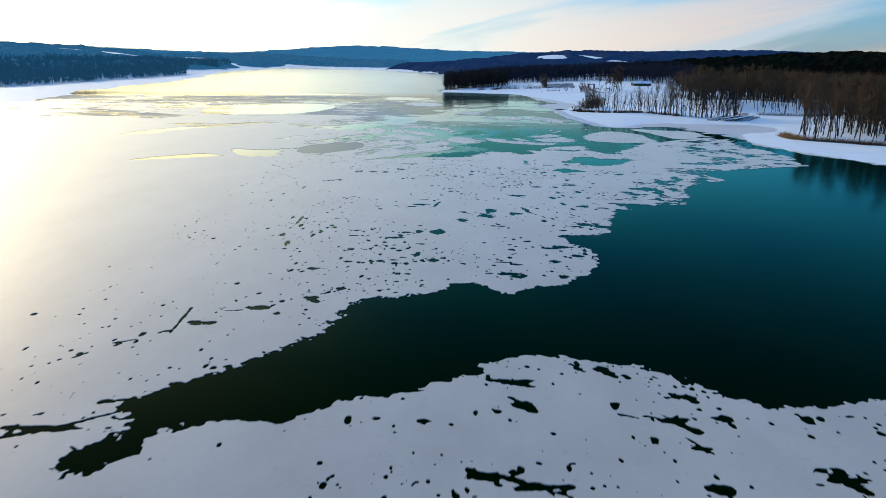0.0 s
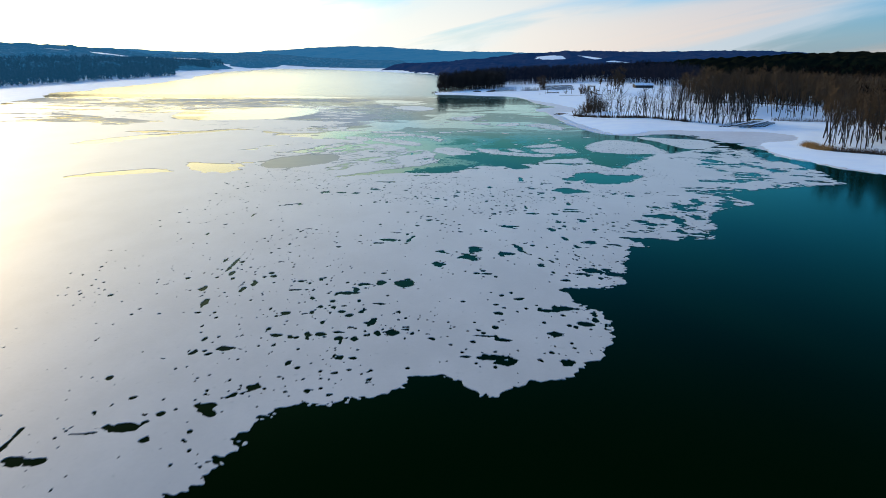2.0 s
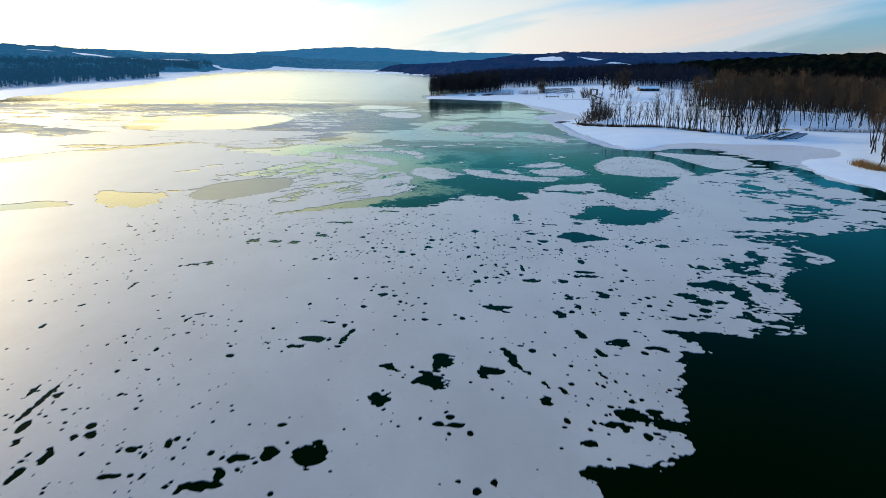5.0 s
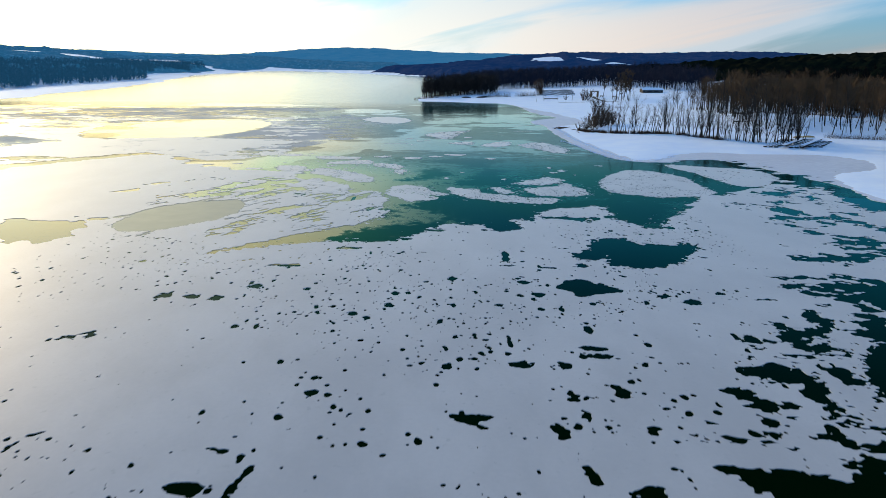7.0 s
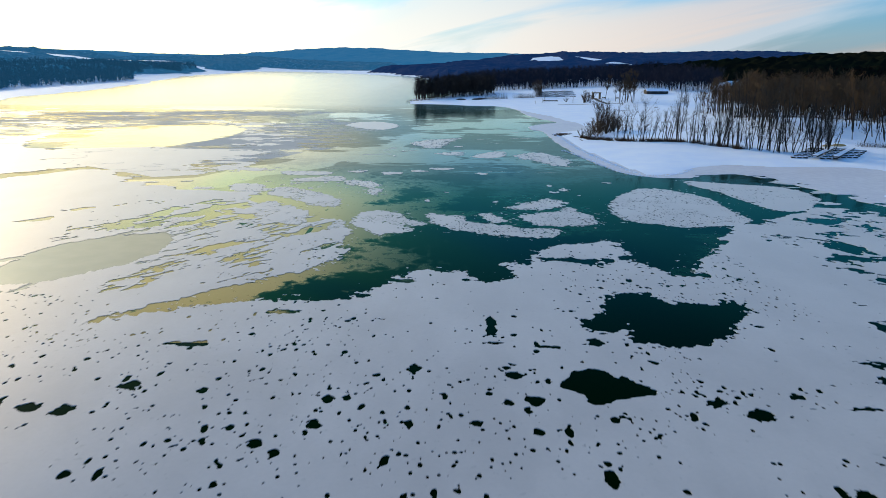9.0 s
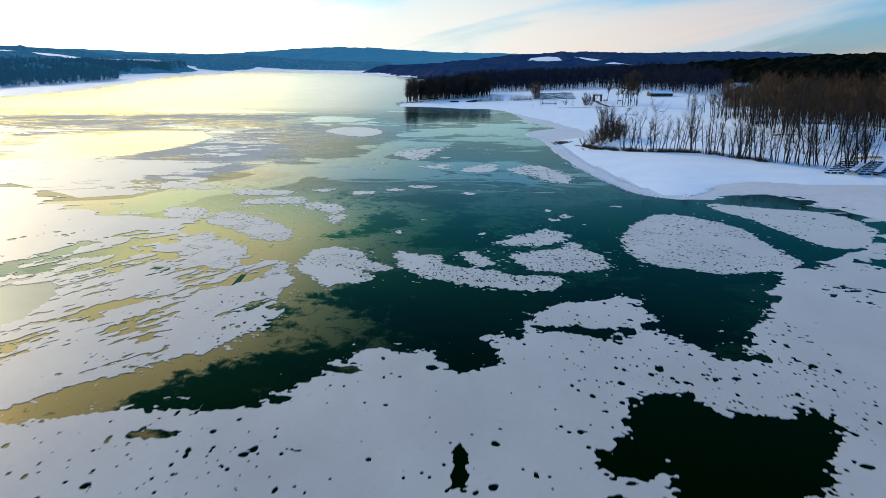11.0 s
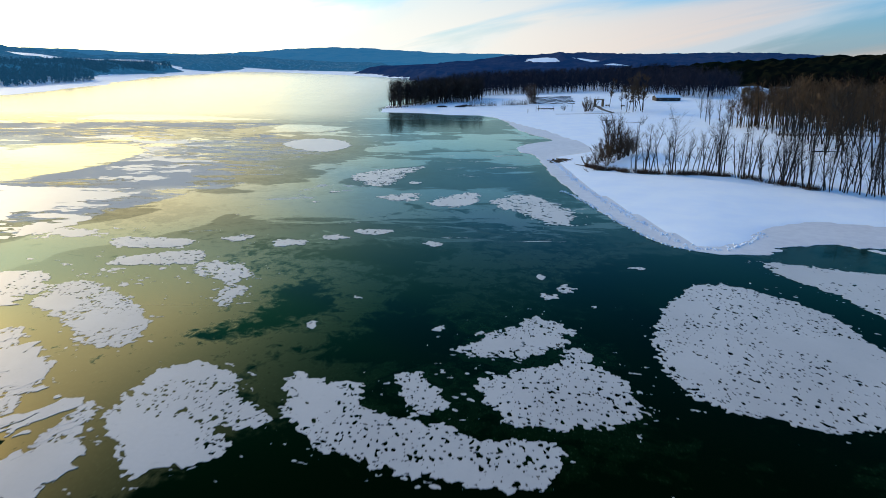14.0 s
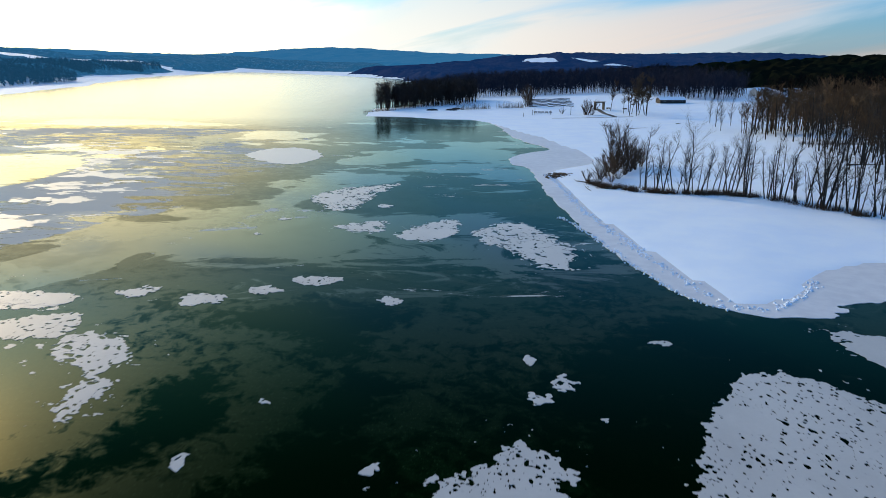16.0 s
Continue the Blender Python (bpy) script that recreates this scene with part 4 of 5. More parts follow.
# loose floes in the thin ice
FLOES = [
    [(54.3, 277), (58, 286), (65, 296), (71, 297), (77, 289.6), (79.3, 283), (77.6, 274.6), (79, 267), (79, 262), (74, 257), (68.6, 256.7), (63, 255.6), (58, 258.8), (55, 259.7), (53.2, 264.7), (53, 271.7)],
    [(1.6, 258), (1.6, 263), (2.3, 268.4), (5.5, 271), (10, 267.4), (11.3, 263), (16, 258.2), (15, 256.4), (11, 256.4), (14, 253.8), (12.6, 251.4), (9, 250.5), (7.9, 248), (5.5, 250.5)],
    [(15, 267.5), (18, 266.4), (22.4, 265.4), (23.6, 260.2), (27.3, 257.5), (31.2, 256.6), (34.3, 254.6), (38.2, 255), (40.3, 252.5), (38.7, 248.6), (37, 247), (33.6, 247.8), (27.2, 249.7), (21, 253), (17.6, 256.4)],
    [(25.6, 266.5), (27.5, 268.4), (30.3, 264.4), (31.4, 260.3), (29.4, 259.4), (27.4, 260)],
    [(32.8, 265.5), (37.8, 267.8), (42, 270), (45, 274), (46.6, 272.8), (46.4, 268), (48.7, 267), (48, 258.7), (45.6, 256.8), (39.7, 256.7), (36, 257.6), (34.2, 260.4)],
    [(31.5, 273.8), (35.8, 278), (39.4, 281), (41.6, 285), (44, 281), (46.3, 279.5), (44, 274), (38.2, 271), (34.4, 271)],
    [(81.3, 310), (90, 304), (99.6, 302), (105, 294), (103, 282), (92, 270), (87, 271), (85.5, 280), (84, 291.5), (80, 301)],
    [(-21.7, 287.5), (-20.5, 298.5), (-14.4, 294.7), (-3.8, 283), (-2.3, 273), (-7.3, 273), (-13.4, 281)],
    [(-6, 302), (-5.4, 308), (-3, 307.5), (1.7, 304.8), (4.3, 300), (2.6, 297.6), (5.2, 293), (4.4, 287), (2.5, 286), (1.5, 289.5), (1.3, 295.3), (-1.5, 299)],
    [(7, 388.5), (12.6, 399.5), (20.4, 404), (28, 408), (22, 392.6), (20, 379.5), (16, 372), (10, 381)],
    [(15.5, 361), (27.2, 367), (25.4, 354.5), (20.2, 356.5)],
    [(28.4, 354.6), (32.2, 361.4), (38.7, 367.4), (40.7, 361.6), (38.4, 352.8), (34.4, 349.5), (30.5, 350.5)],
    [(41.5, 357), (47, 363), (52, 366), (55, 357.5), (57.6, 349), (58.6, 342), (55.4, 332.4), (52, 332.4), (48, 342), (44, 349)],
    [(-19.2, 278.3), (-16.9, 279.2), (-14.9, 275), (-13.1, 269.8), (-10, 272), (-7.6, 267.8), (-7.4, 263.5), (-6.3, 258.6), (-9, 256), (-16, 262), (-22, 270)],
    [(-2.5, 251.9), (-2.4, 257.6), (-1.2, 261.8), (0, 259.7), (0.2, 255.3), (1.9, 252.7), (1.7, 248.8), (0.4, 247.4), (-1.6, 248.1)],
    [(-26.4, 459), (-21, 479), (-9.3, 480), (0.8, 461), (-2.7, 441.5), (-10.4, 438.7)],
    [(-25, 321.5), (-18, 322), (-11.2, 320), (-10.2, 316.2), (-17.9, 314.2), (-24, 316)],
    [(-20, 309), (-14.9, 310.5), (-10.7, 314), (-6.2, 312.6), (-5.9, 308.7), (-6.9, 305), (-12.4, 305), (-19, 304.5)],
    [(-34, 300), (-27, 302), (-22, 297), (-22, 290), (-30, 291)],
]
SMALL_FLOES = [(19, 327, 3.5, 2.6), (29.5, 318, 1.6, 2.2), (19.7, 290.5, 0.8, 0.8), (15.5, 280.4, 0.45, 1), (12, 322.4, 3, 1.4), (-4, 321.4, 2.6, 2.3), (5.6, 319, 2.9, 2.8),
               (45, 299.7, 0.6, 1.8), (47.7, 294.4, 1, 1.9), (44.3, 291.5, 1.6, 1.7), (60.2, 304.7, 1.3, 0.65), (50, 287.2, 0.5, 0.5), (30.5, 279.7, 0.65, 0.8), (6.5, 366.4, 1.6, 1.5),
               (4, 354, 0.75, 1.2), (24.7, 379.7, 1.5, 1.8), (-15.8, 318.5, 5, 2.4)]


def main_piece(f):
    """Keeps only the piece of a field that hangs together with its middle; the rest falls to the water."""
    on = f > 0
    best, left = None, on.copy()
    while left.any():
        seed = tuple(np.argwhere(left)[0])
        piece = np.zeros_like(on)
        todo = [seed]
        piece[seed] = True
        while todo:
            i, j = todo.pop()
            for a, b in ((i + 1, j), (i - 1, j), (i, j + 1), (i, j - 1)):
                if 0 <= a < on.shape[0] and 0 <= b < on.shape[1] and on[a, b] and not piece[a, b]:
                    piece[a, b] = True
                    todo.append((a, b))
        left &= ~piece
        if best is None or piece.sum() > best.sum():
            best = piece
    return np.where(on & ~best, -0.05, f) if best is not None else f


def floe(outline, number, step, rag, lacy=0.0):
    p = np.array(outline, float)
    lo, hi = np.floor(p.min(0)) - 3, np.ceil(p.max(0)) + 3
    pl = Plates(0.045 + 0.0008 * number, 0.07)
    r = np.random.RandomState(100 + number)
    area = (hi[0] - lo[0]) * (hi[1] - lo[1])
    pits = []
    for _ in range(int(min(area * 3.2, 3600))):
        x, y, s = r.uniform(lo[0], hi[0]), r.uniform(lo[1], hi[1]), 0.075 + r.exponential(0.035)
        if vnoise(np.array([x]), np.array([y]), 0.16, 90 + number)[0] > -0.35:
            pits.append((x, y, s * r.uniform(0.7, 1.1), s * r.uniform(1.1, 2.0)))

    def field(X, Y):
        d = inside(outline, X, Y)
        f = d + (fbm(X, Y, 0.30, 3, 60 + number, 0.65) + 0.8 * fbm(X, Y, 1.0, 3, 61 + number, 0.75) + 0.5 * fbm(X, Y, 2.4, 2, 62 + number)) * rag
        f = np.minimum(f, (0.30 - 0.24 * lacy) * np.minimum(d, 6) + 0.62 - 0.42 * lacy + fbm(X + 0.3 * Y, Y * 0.8, 0.9, 5, 80 + number, 0.80) * 2.6)
        if step < 0.45:
            f = stamp_holes(f, X, Y, pits, 0.7 * fbm(X, Y, 1.6, 2, 15))
        return f if lacy else main_piece(f)
    pl.cut(lo[0], lo[1], hi[0], hi[1], step, field)
    return tagged(pl.object("ice_floe", SNOW_ICE), "snow-covered ice floe with pitted ragged edges", "ice floe", "loose floes")


for number, outline in enumerate(FLOES):
    floe(outline, number, 0.14 if outline[0][1] < 300 else (0.3 if outline[0][1] < 400 else 0.8), 1.0 if outline[0][1] < 340 else 1.6, 0.8 if number in (9, 12) else (0.5 if number in (5, 8, 10, 11) else 0.0))
for number, (cx, cy, rx, ry) in enumerate(SMALL_FLOES):
    floe([(cx + rx * math.cos(a) * (1 + 0.25 * math.sin(3 * a + number)), cy + ry * math.sin(a) * (1 + 0.2 * math.cos(2 * a + number))) for a in np.linspace(0, 2 * math.pi, 10)[:-1]],
         20 + number, 0.2, 0.75 * min(1.0, rx, ry) + 0.2)


def brash_field(X, Y):
    """Scraps of snowy ice adrift round the floes and along the rims."""
    d = np.full(X.shape, -30.0)
    for outline in FLOES[:13]:
        d = np.maximum(d, inside(outline, X, Y))
    d = np.maximum(d, -inside(FRONT + NORTH, X, Y))
    patchy = np.clip((-2 - X) / 10, 0, 1) * np.clip((Y - 272) / 8, 0, 1) * np.clip((338 - Y) / 10, 0, 1)
    scraps = fbm(X + 0.4 * Y, Y * 1.3, 0.9, 4, 91, 0.75) * (1 - 0.5 * patchy) - 0.40 - 0.055 * np.clip(-d - 0.5, 0, None) * (1 - patchy) + patchy * (0.12 + 0.9 * fbm(X, Y * 1.7, 0.10, 4, 93, 0.6))
    return np.where(d > -0.3, -1.0, scraps)


brash = Plates(0.038, 0.05)
brash.cut(-40.0, 205.0, 100.0, 345.0, 0.2, brash_field)
tagged(brash.object("brash_ice", SNOW_ICE), "small scraps of white ice adrift between floes", "ice", kind="stuff")

def patch_field(X, Y):
    """Snowy plates frozen into the thin ice of the north-west, thinning out towards the open lake."""
    d = inside(FRONT + NORTH, X, Y) - 2
    for outline in FLOES[7:19]:
        d = np.minimum(d, -inside(outline, X, Y) - 1.5)
    cover = -0.42 + 0.80 * np.clip((-20 - X) / 45, -1.0, 1) - 0.75 * np.clip((Y - 345 - 0.30 * (-60 - X)) / 130, 0, 1.8) - 0.6 * np.clip((285 - Y) / 12, 0, 1)
    for outline in SKINS[:3]:
        cover = cover - 1.6 * np.clip(0.6 + inside(outline, X, Y) / 5, 0, 1)
    plate = 1.7 * fbm(X * 0.5 + 0.12 * Y, Y, 0.075, 6, 95, 0.76) + cover
    return np.minimum(d, plate * 4)


patches = Plates(0.032, 0.05)
patches.cut(-150.0, 270.0, 60.0, 400.0, 0.4, patch_field)
patches.cut(-270.0, 400.0, 60.0, 580.0, 0.8, patch_field)
patches.cut(-270.0, 330.0, -150.0, 400.0, 0.8, patch_field)
tagged(patches.object("snow_plates", SNOW_ICE), "snowy white plates frozen into thin grey ice", "ice", kind="stuff")

far = Plates(0.06, 0.06)
FAR_ICE = [(-400, 1900), (-180, 1820), (0, 1400), (-30, 1400), (-200, 1650), (-330, 1800), (-385, 1760), (-394, 1500), (-402, 1340), (-345, 1100), (-322, 940), (-306, 800), (-303, 690), (-296, 610), (-275, 520), (-250, 440), (-300, 380), (-420, 380)]
far.cut(-420.0, 380.0, 40.0, 1900.0, 4.0, lambda X, Y: inside(FAR_ICE, X, Y) + fbm(X, Y, 0.02, 4, 70) * 14)
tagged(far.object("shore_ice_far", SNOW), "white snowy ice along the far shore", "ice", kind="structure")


# ---------------------------------------------------------------- woods
def ground_at(x, y):
    return float(terrain(np.array([float(x)]), np.array([float(y)]))[0])


class Wood:
    """Collects tapered limbs and thin twigs into one mesh."""

    def __init__(self):
        self.v, self.loops, self.sizes = [], [], []

    def limb(self, a, b, ra, rb, sides):
        d = (b - a).normalized()
        u = d.orthogonal().normalized()
        w2 = d.cross(u)
        k = len(self.v)
        for p, r in ((a, ra), (b, rb)):
            for s in range(sides):
                t = 2 * math.pi * s / sides
                self.v.append(p + (u * math.cos(t) + w2 * math.sin(t)) * r)
        for s in range(sides):
            q = (s + 1) % sides
            self.loops += [k + s, k + q, k + sides + q, k + sides + s]
            self.sizes.append(4)

    def twig(self, a, b, width):
        side = (b - a).orthogonal().normalized() * width * 0.5
        k = len(self.v)
        self.v += [a - side, a + side, b]
        self.loops += [k, k + 1, k + 2]
        self.sizes.append(3)

    def mesh(self, name, mat):
        return raw_mesh(name, np.array([tuple(p) for p in self.v]), self.loops, self.sizes, [mat])


def tree_meshes(seed, tall, spread_out, twig_mat, dense, fine=0.034, low=0.28, twigs=5):
    rng = random.Random(seed)
    trunk, crown = Wood(), Wood()

    def grow(base, aim, length, radius, level):
        bits = 6 if level == 0 else (3 if level == 1 else 2)
        at, way, tip = base, aim.normalized(), radius * (0.25 if level == 0 else 0.35)
        for i in range(bits):
            wob = 0.045 if level == 0 else 0.22
            way = (way + Vector((rng.gauss(0, wob), rng.gauss(0, wob), rng.gauss(0.08 if level else 0.02, wob * 0.5)))).normalized()
            to = at + way * (length / bits)
            ra = radius + (tip - radius) * i / bits
            rb = radius + (tip - radius) * (i + 1) / bits
            (trunk if level < 2 else crown).limb(at, to, ra, rb, 6 if level == 0 else (4 if level == 1 else 3))
            share = (i + 1) / bits
            if level == 0 and share > low:
                for _ in range(dense if share < 0.95 else dense + 1):
                    a = rng.uniform(0, 2 * math.pi)
                    lift = rng.uniform(0.6, 1.9)
                    grow(at.lerp(to, rng.random()), Vector((math.cos(a), math.sin(a), lift)), length * spread_out * rng.uniform(0.55, 1.0) * (1.25 - 0.5 * share), rb * 0.55, 1)
            elif level == 1:
                for _ in range(2):
                    side = Vector((rng.gauss(0, 1), rng.gauss(0, 1), rng.uniform(0.1, 1.0))).normalized()
                    grow(at.lerp(to, rng.random()), way * 0.8 + side * 0.8, length * rng.uniform(0.35, 0.6), rb * 0.55, 2)
            elif level == 2:
                for _ in range(twigs):
                    side = Vector((rng.gauss(0, 1), rng.gauss(0, 1), rng.uniform(-0.1, 1.0))).normalized()
                    start = at.lerp(to, rng.random())
                    crown.twig(start, start + (way * 0.6 + side * 0.8).normalized() * rng.uniform(0.5, 1.4), fine)
            at = to
        crown.twig(at, at + way * 0.8, 0.04)

    grow(Vector((0, 0, -0.3)), Vector((rng.gauss(0, 0.08), rng.gauss(0, 0.08), 1)), tall, tall * 0.0140, 0)
    return trunk.mesh("trunk", BARK), crown.mesh("crown", twig_mat)


def make_tree(meshes, label):
    t = empty("tree", Matrix())
    for name, me in zip(("trunk", "crown"), meshes):
        ob = new(name, me)
        ob.parent = t
    return tagged(t, label, "tree", "bare trees by the lake")


SLIM = [tree_meshes(s, h, o, TWIG, n, 0.022, 0.30, 3) for s, h, o, n in ((1, 12.5, 0.24, 1), (2, 13.5, 0.30, 2), (3, 11.5, 0.26, 1), (4, 13, 0.30, 1), (5, 10.5, 0.22, 1), (6, 12, 0.28, 2))]
BROAD = [tree_meshes(s, h, 0.44, TWIG, 3, 0.024, 0.28, 4) for s, h in ((11, 14.5), (12, 13))]
BROWN = [tree_meshes(s, h, 0.33, RUST, 4, 0.045, 0.50, 7) for s, h in ((21, 15), (22, 16.5), (23, 14), (24, 15.5))]
CLUMP = [tree_meshes(s, h, 0.24, RUST, 4, 0.07, 0.4, 6) for s, h in ((31, 15), (32, 16))]
protos = {"clump": [make_tree(m, "tall bare brown tree in a loose group on snow") for m in CLUMP],
          "slim": [make_tree(m, "slender bare tree with dark trunk and fine grey twigs on snow") for m in SLIM],
          "broad": [make_tree(m, "spreading bare tree with forked dark limbs on snow") for m in BROAD],
          "brown": [make_tree(m, "tall bare tree with a rusty-brown twiggy crown") for m in BROWN]}
used_protos = set()


def plant(kind, x, y, rng, size=1.0):
    src = rng.choice(protos[kind])
    m = pose(x, y, ground_at(x, y), rng.gauss(0, 3.0), rng.gauss(0, 3.0), rng.uniform(0, 360))
    s = size * rng.uniform(0.62, 1.18)
    if src.name in used_protos:
        t = copy_thing(src, m)
    else:
        used_protos.add(src.name)
        t = src
        t.matrix_basis = m
    t.scale = (s, s, s)
    return t


EDGE = [(84, 397), (91, 392), (102, 388.5), (109, 381), (115, 372.5), (121, 365), (130, 358), (140, 356), (150, 362)]
WOOD_BACK = [(152, 440), (146, 408), (156, 388), (186, 384), (212, 398), (220, 450), (208, 515), (180, 540), (163, 535), (155, 500), (157, 466)]
WOOD_MIDDLE = [(139, 396), (160, 386), (168, 420), (166, 466), (156, 474), (150, 440), (143, 418)]
WOOD_DOCKS = [(160, 384), (178, 366), (200, 370), (228, 398), (216, 412), (186, 388)]
WOOD_CAPE = [(144, 298), (176, 300), (192, 268), (232, 288), (228, 340), (186, 346), (164, 332)]
WOOD_FRONT = [(108, 398), (120, 384), (132, 368), (146, 368), (146, 386), (128, 402), (114, 416)]
WOOD_DEEP = [(160, 515), (180, 520), (204, 505), (218, 450), (212, 398), (260, 420), (290, 480), (250, 560), (200, 560), (168, 545)]
WOOD_RIGHT = [(131, 272), (138, 259), (158, 249), (182, 238), (190, 268), (178, 302), (152, 300)]
rng = random.Random(5)
for (ax, ay), (bx, by) in zip(EDGE[:-1], EDGE[1:]):
    n = int(math.hypot(bx - ax, by - ay) / (0.85 if ax < 108 else 0.6))
    for i in range(n):
        k = (i + rng.random()) / n
        plant("slim" if rng.random() < 0.92 else "broad", ax + (bx - ax) * k + rng.gauss(0, 0.6), ay + (by - ay) * k + rng.uniform(0, 5), rng)


def fill(outline, n, choose, gap, rng):
    p = np.array(outline, float)
    lo, hi = p.min(0), p.max(0)
    got = []
    for _ in range(n * 30):
        if len(got) >= n:
            break
        x, y = rng.uniform(lo[0], hi[0]), rng.uniform(lo[1], hi[1])
        if inside(outline, np.array([x]), np.array([y]))[0] > 0 and all((x - a) ** 2 + (y - b) ** 2 > gap * gap for a, b in got):
            got.append((x, y))
            plant(choose(x, y), x, y, rng, 1.05)


fill(WOOD_MIDDLE, 34, lambda x, y: "brown" if rng.random() < 0.7 else "broad", 3.6, rng)
fill(WOOD_FRONT, 7, lambda x, y: "slim" if rng.random() < 0.6 else "broad", 3.0, rng)
fill(WOOD_RIGHT, 96, lambda x, y: "brown" if rng.random() < 0.72 else "slim", 2.8, rng)
for x, y in ((142, 624), (145, 621), (148, 627), (150, 620), (152, 630), (146, 634), (143, 640), (151, 642), (155, 636), (148, 648), (154, 650), (157, 660), (140, 658)):
    plant("clump", x, y, rng, 1.1)
for x, y in ((160, 542), (169.5, 580), (165, 561), (174, 566)):
    plant("broad", x, y, rng, 0.9)


def joined_wood(name, outline, n, kinds, gap, size, label, seed):
    """A stand of whole trees, too many to tell apart, as one mesh."""
    r = random.Random(seed)
    p = np.array(outline, float)
    lo, hi = p.min(0), p.max(0)
    got, verts, loops, sizes, slots, count = [], [], [], [], [], 0
    for _ in range(n * 30):
        x, y = r.uniform(lo[0], hi[0]), r.uniform(lo[1], hi[1])
        if len(got) < n and inside(outline, np.array([x]), np.array([y]))[0] > 0 and all((x - a) ** 2 + (y - b) ** 2 > gap * gap for a, b in got):
            got.append((x, y))
    for x, y in got:
        k = size * r.uniform(0.62, 1.18)
        m = np.array(pose(x, y, ground_at(x, y), r.gauss(0, 3), r.gauss(0, 3), r.uniform(0, 360)))
        for slot, me in enumerate(r.choice(kinds)):
            co = np.empty(len(me.vertices) * 3, np.float32)
            me.vertices.foreach_get("co", co)
            li = np.empty(len(me.loops), np.int32)
            me.loops.foreach_get("vertex_index", li)
            ps = np.empty(len(me.polygons), np.int32)
            me.polygons.foreach_get("loop_total", ps)
            verts.append((co.reshape(-1, 3) * k) @ m[:3, :3].T + m[:3, 3])
            loops.append(li + count), sizes.append(ps), slots.append(np.full(len(ps), slot))
            count += len(me.vertices)
    me = raw_mesh(name, np.concatenate(verts), np.concatenate(loops), np.concatenate(sizes), [BARK, RUST])
    me.polygons.foreach_set("material_index", np.concatenate(slots).astype(np.int32))
    return tagged(new(name, me), label, "woodland", kind="stuff")


joined_wood("back_wood", WOOD_BACK, 155, BROWN, 3.0, 1.05, "tall bare brown wood on a snowy rise", 71)
joined_wood("dock_wood", WOOD_DOCKS, 32, BROWN + SLIM, 3.2, 1.0, "bare brown trees behind the stored docks", 72)
joined_wood("cape_wood", WOOD_CAPE, 84, BROWN, 3.4, 1.05, "bare brown wood behind the cape", 73)


def far_trees(name, outline, n, tall, mat, label, bits=26, seed=1, width=0.22, low=0.25):
    """Many bare trees far off, as one piece of woodland: tapered trunks with fans of upswept branches."""
    r = np.random.RandomState(seed)
    p = np.array(outline, float)
    lo, hi = p.min(0), p.max(0)
    xy = r.uniform(lo, hi, (n * 4, 2))
    xy = xy[inside(outline, xy[:, 0], xy[:, 1]) > 0][:n]
    n = len(xy)
    z = terrain(xy[:, 0], xy[:, 1])
    h = tall * r.uniform(0.7, 1.15, n)
    base = np.column_stack((xy, z))
    tri = []
    a = r.uniform(0, 2 * np.pi, n)
    for turn in (0, np.pi / 2):
        side = np.column_stack((np.cos(a + turn), np.sin(a + turn), np.zeros(n))) * (0.014 * h)[:, None]
        tri.append(np.stack((base - side, base + side, base + np.column_stack((np.zeros((n, 2)), h * 0.9))), 1))
    for _ in range(bits):
        t, k, s = r.uniform(0, 2 * np.pi, n), r.uniform(low, 0.92, n), r.uniform(0.10, 0.26, n)
        start = base + np.column_stack((np.cos(t) * 0.03 * h, np.sin(t) * 0.03 * h, k * h))
        tip = start + np.column_stack((np.cos(t) * s * h, np.sin(t) * s * h, r.uniform(0.02, 0.26, n) * h))
        cross = np.column_stack((-np.sin(t), np.cos(t), r.uniform(-0.8, 0.8, n))) * (width * r.uniform(0.6, 1.6, n) * h / 14)[:, None]
        tri.append(np.stack((start - cross, start + cross, tip), 1))
    v = np.concatenate(tri).reshape(-1, 3)
    ob = new(name, raw_mesh(name, v, np.arange(len(v)), np.full(len(v) // 3, 3), [mat]))
    return tagged(ob, label, "woodland", kind="stuff")


def canopy(name, outline, step, tall, mat, label, holes=()):
    """A closed wood far off: its crowns as one uneven roof that comes down to the ground at the margin."""
    p = np.array(outline, float)
    lo, hi = p.min(0), p.max(0)

    def cover(X, Y):
        d = inside(outline, X, Y) + fbm(X, Y, 0.01, 3, 33) * 25
        for hx, hy, sx, sy in holes:
            d = np.minimum(d, (np.hypot((X - hx) / sx, (Y - hy) / sy) - 1) * min(sx, sy) + fbm(X, Y, 0.02, 3, 34) * 12)
        return d

    def height(X, Y):
        rnd = hash2((X / step).astype(np.int64), (Y / step).astype(np.int64), 7)
        d = np.clip(cover(X, Y) / (step * 1.2), 0, 1)
        return terrain(X, Y) - 0.5 + d * tall * (0.62 + 0.25 * fbm(X, Y, 0.03, 3, 35) + 0.38 * rnd)
    ob = sheet(name, np.arange(lo[0], hi[0], step), np.arange(lo[1], hi[1], step), height, [mat], False, keep=lambda X, Y: cover(X, Y) > -step)
    return tagged(ob, label, "woodland", kind="stuff")


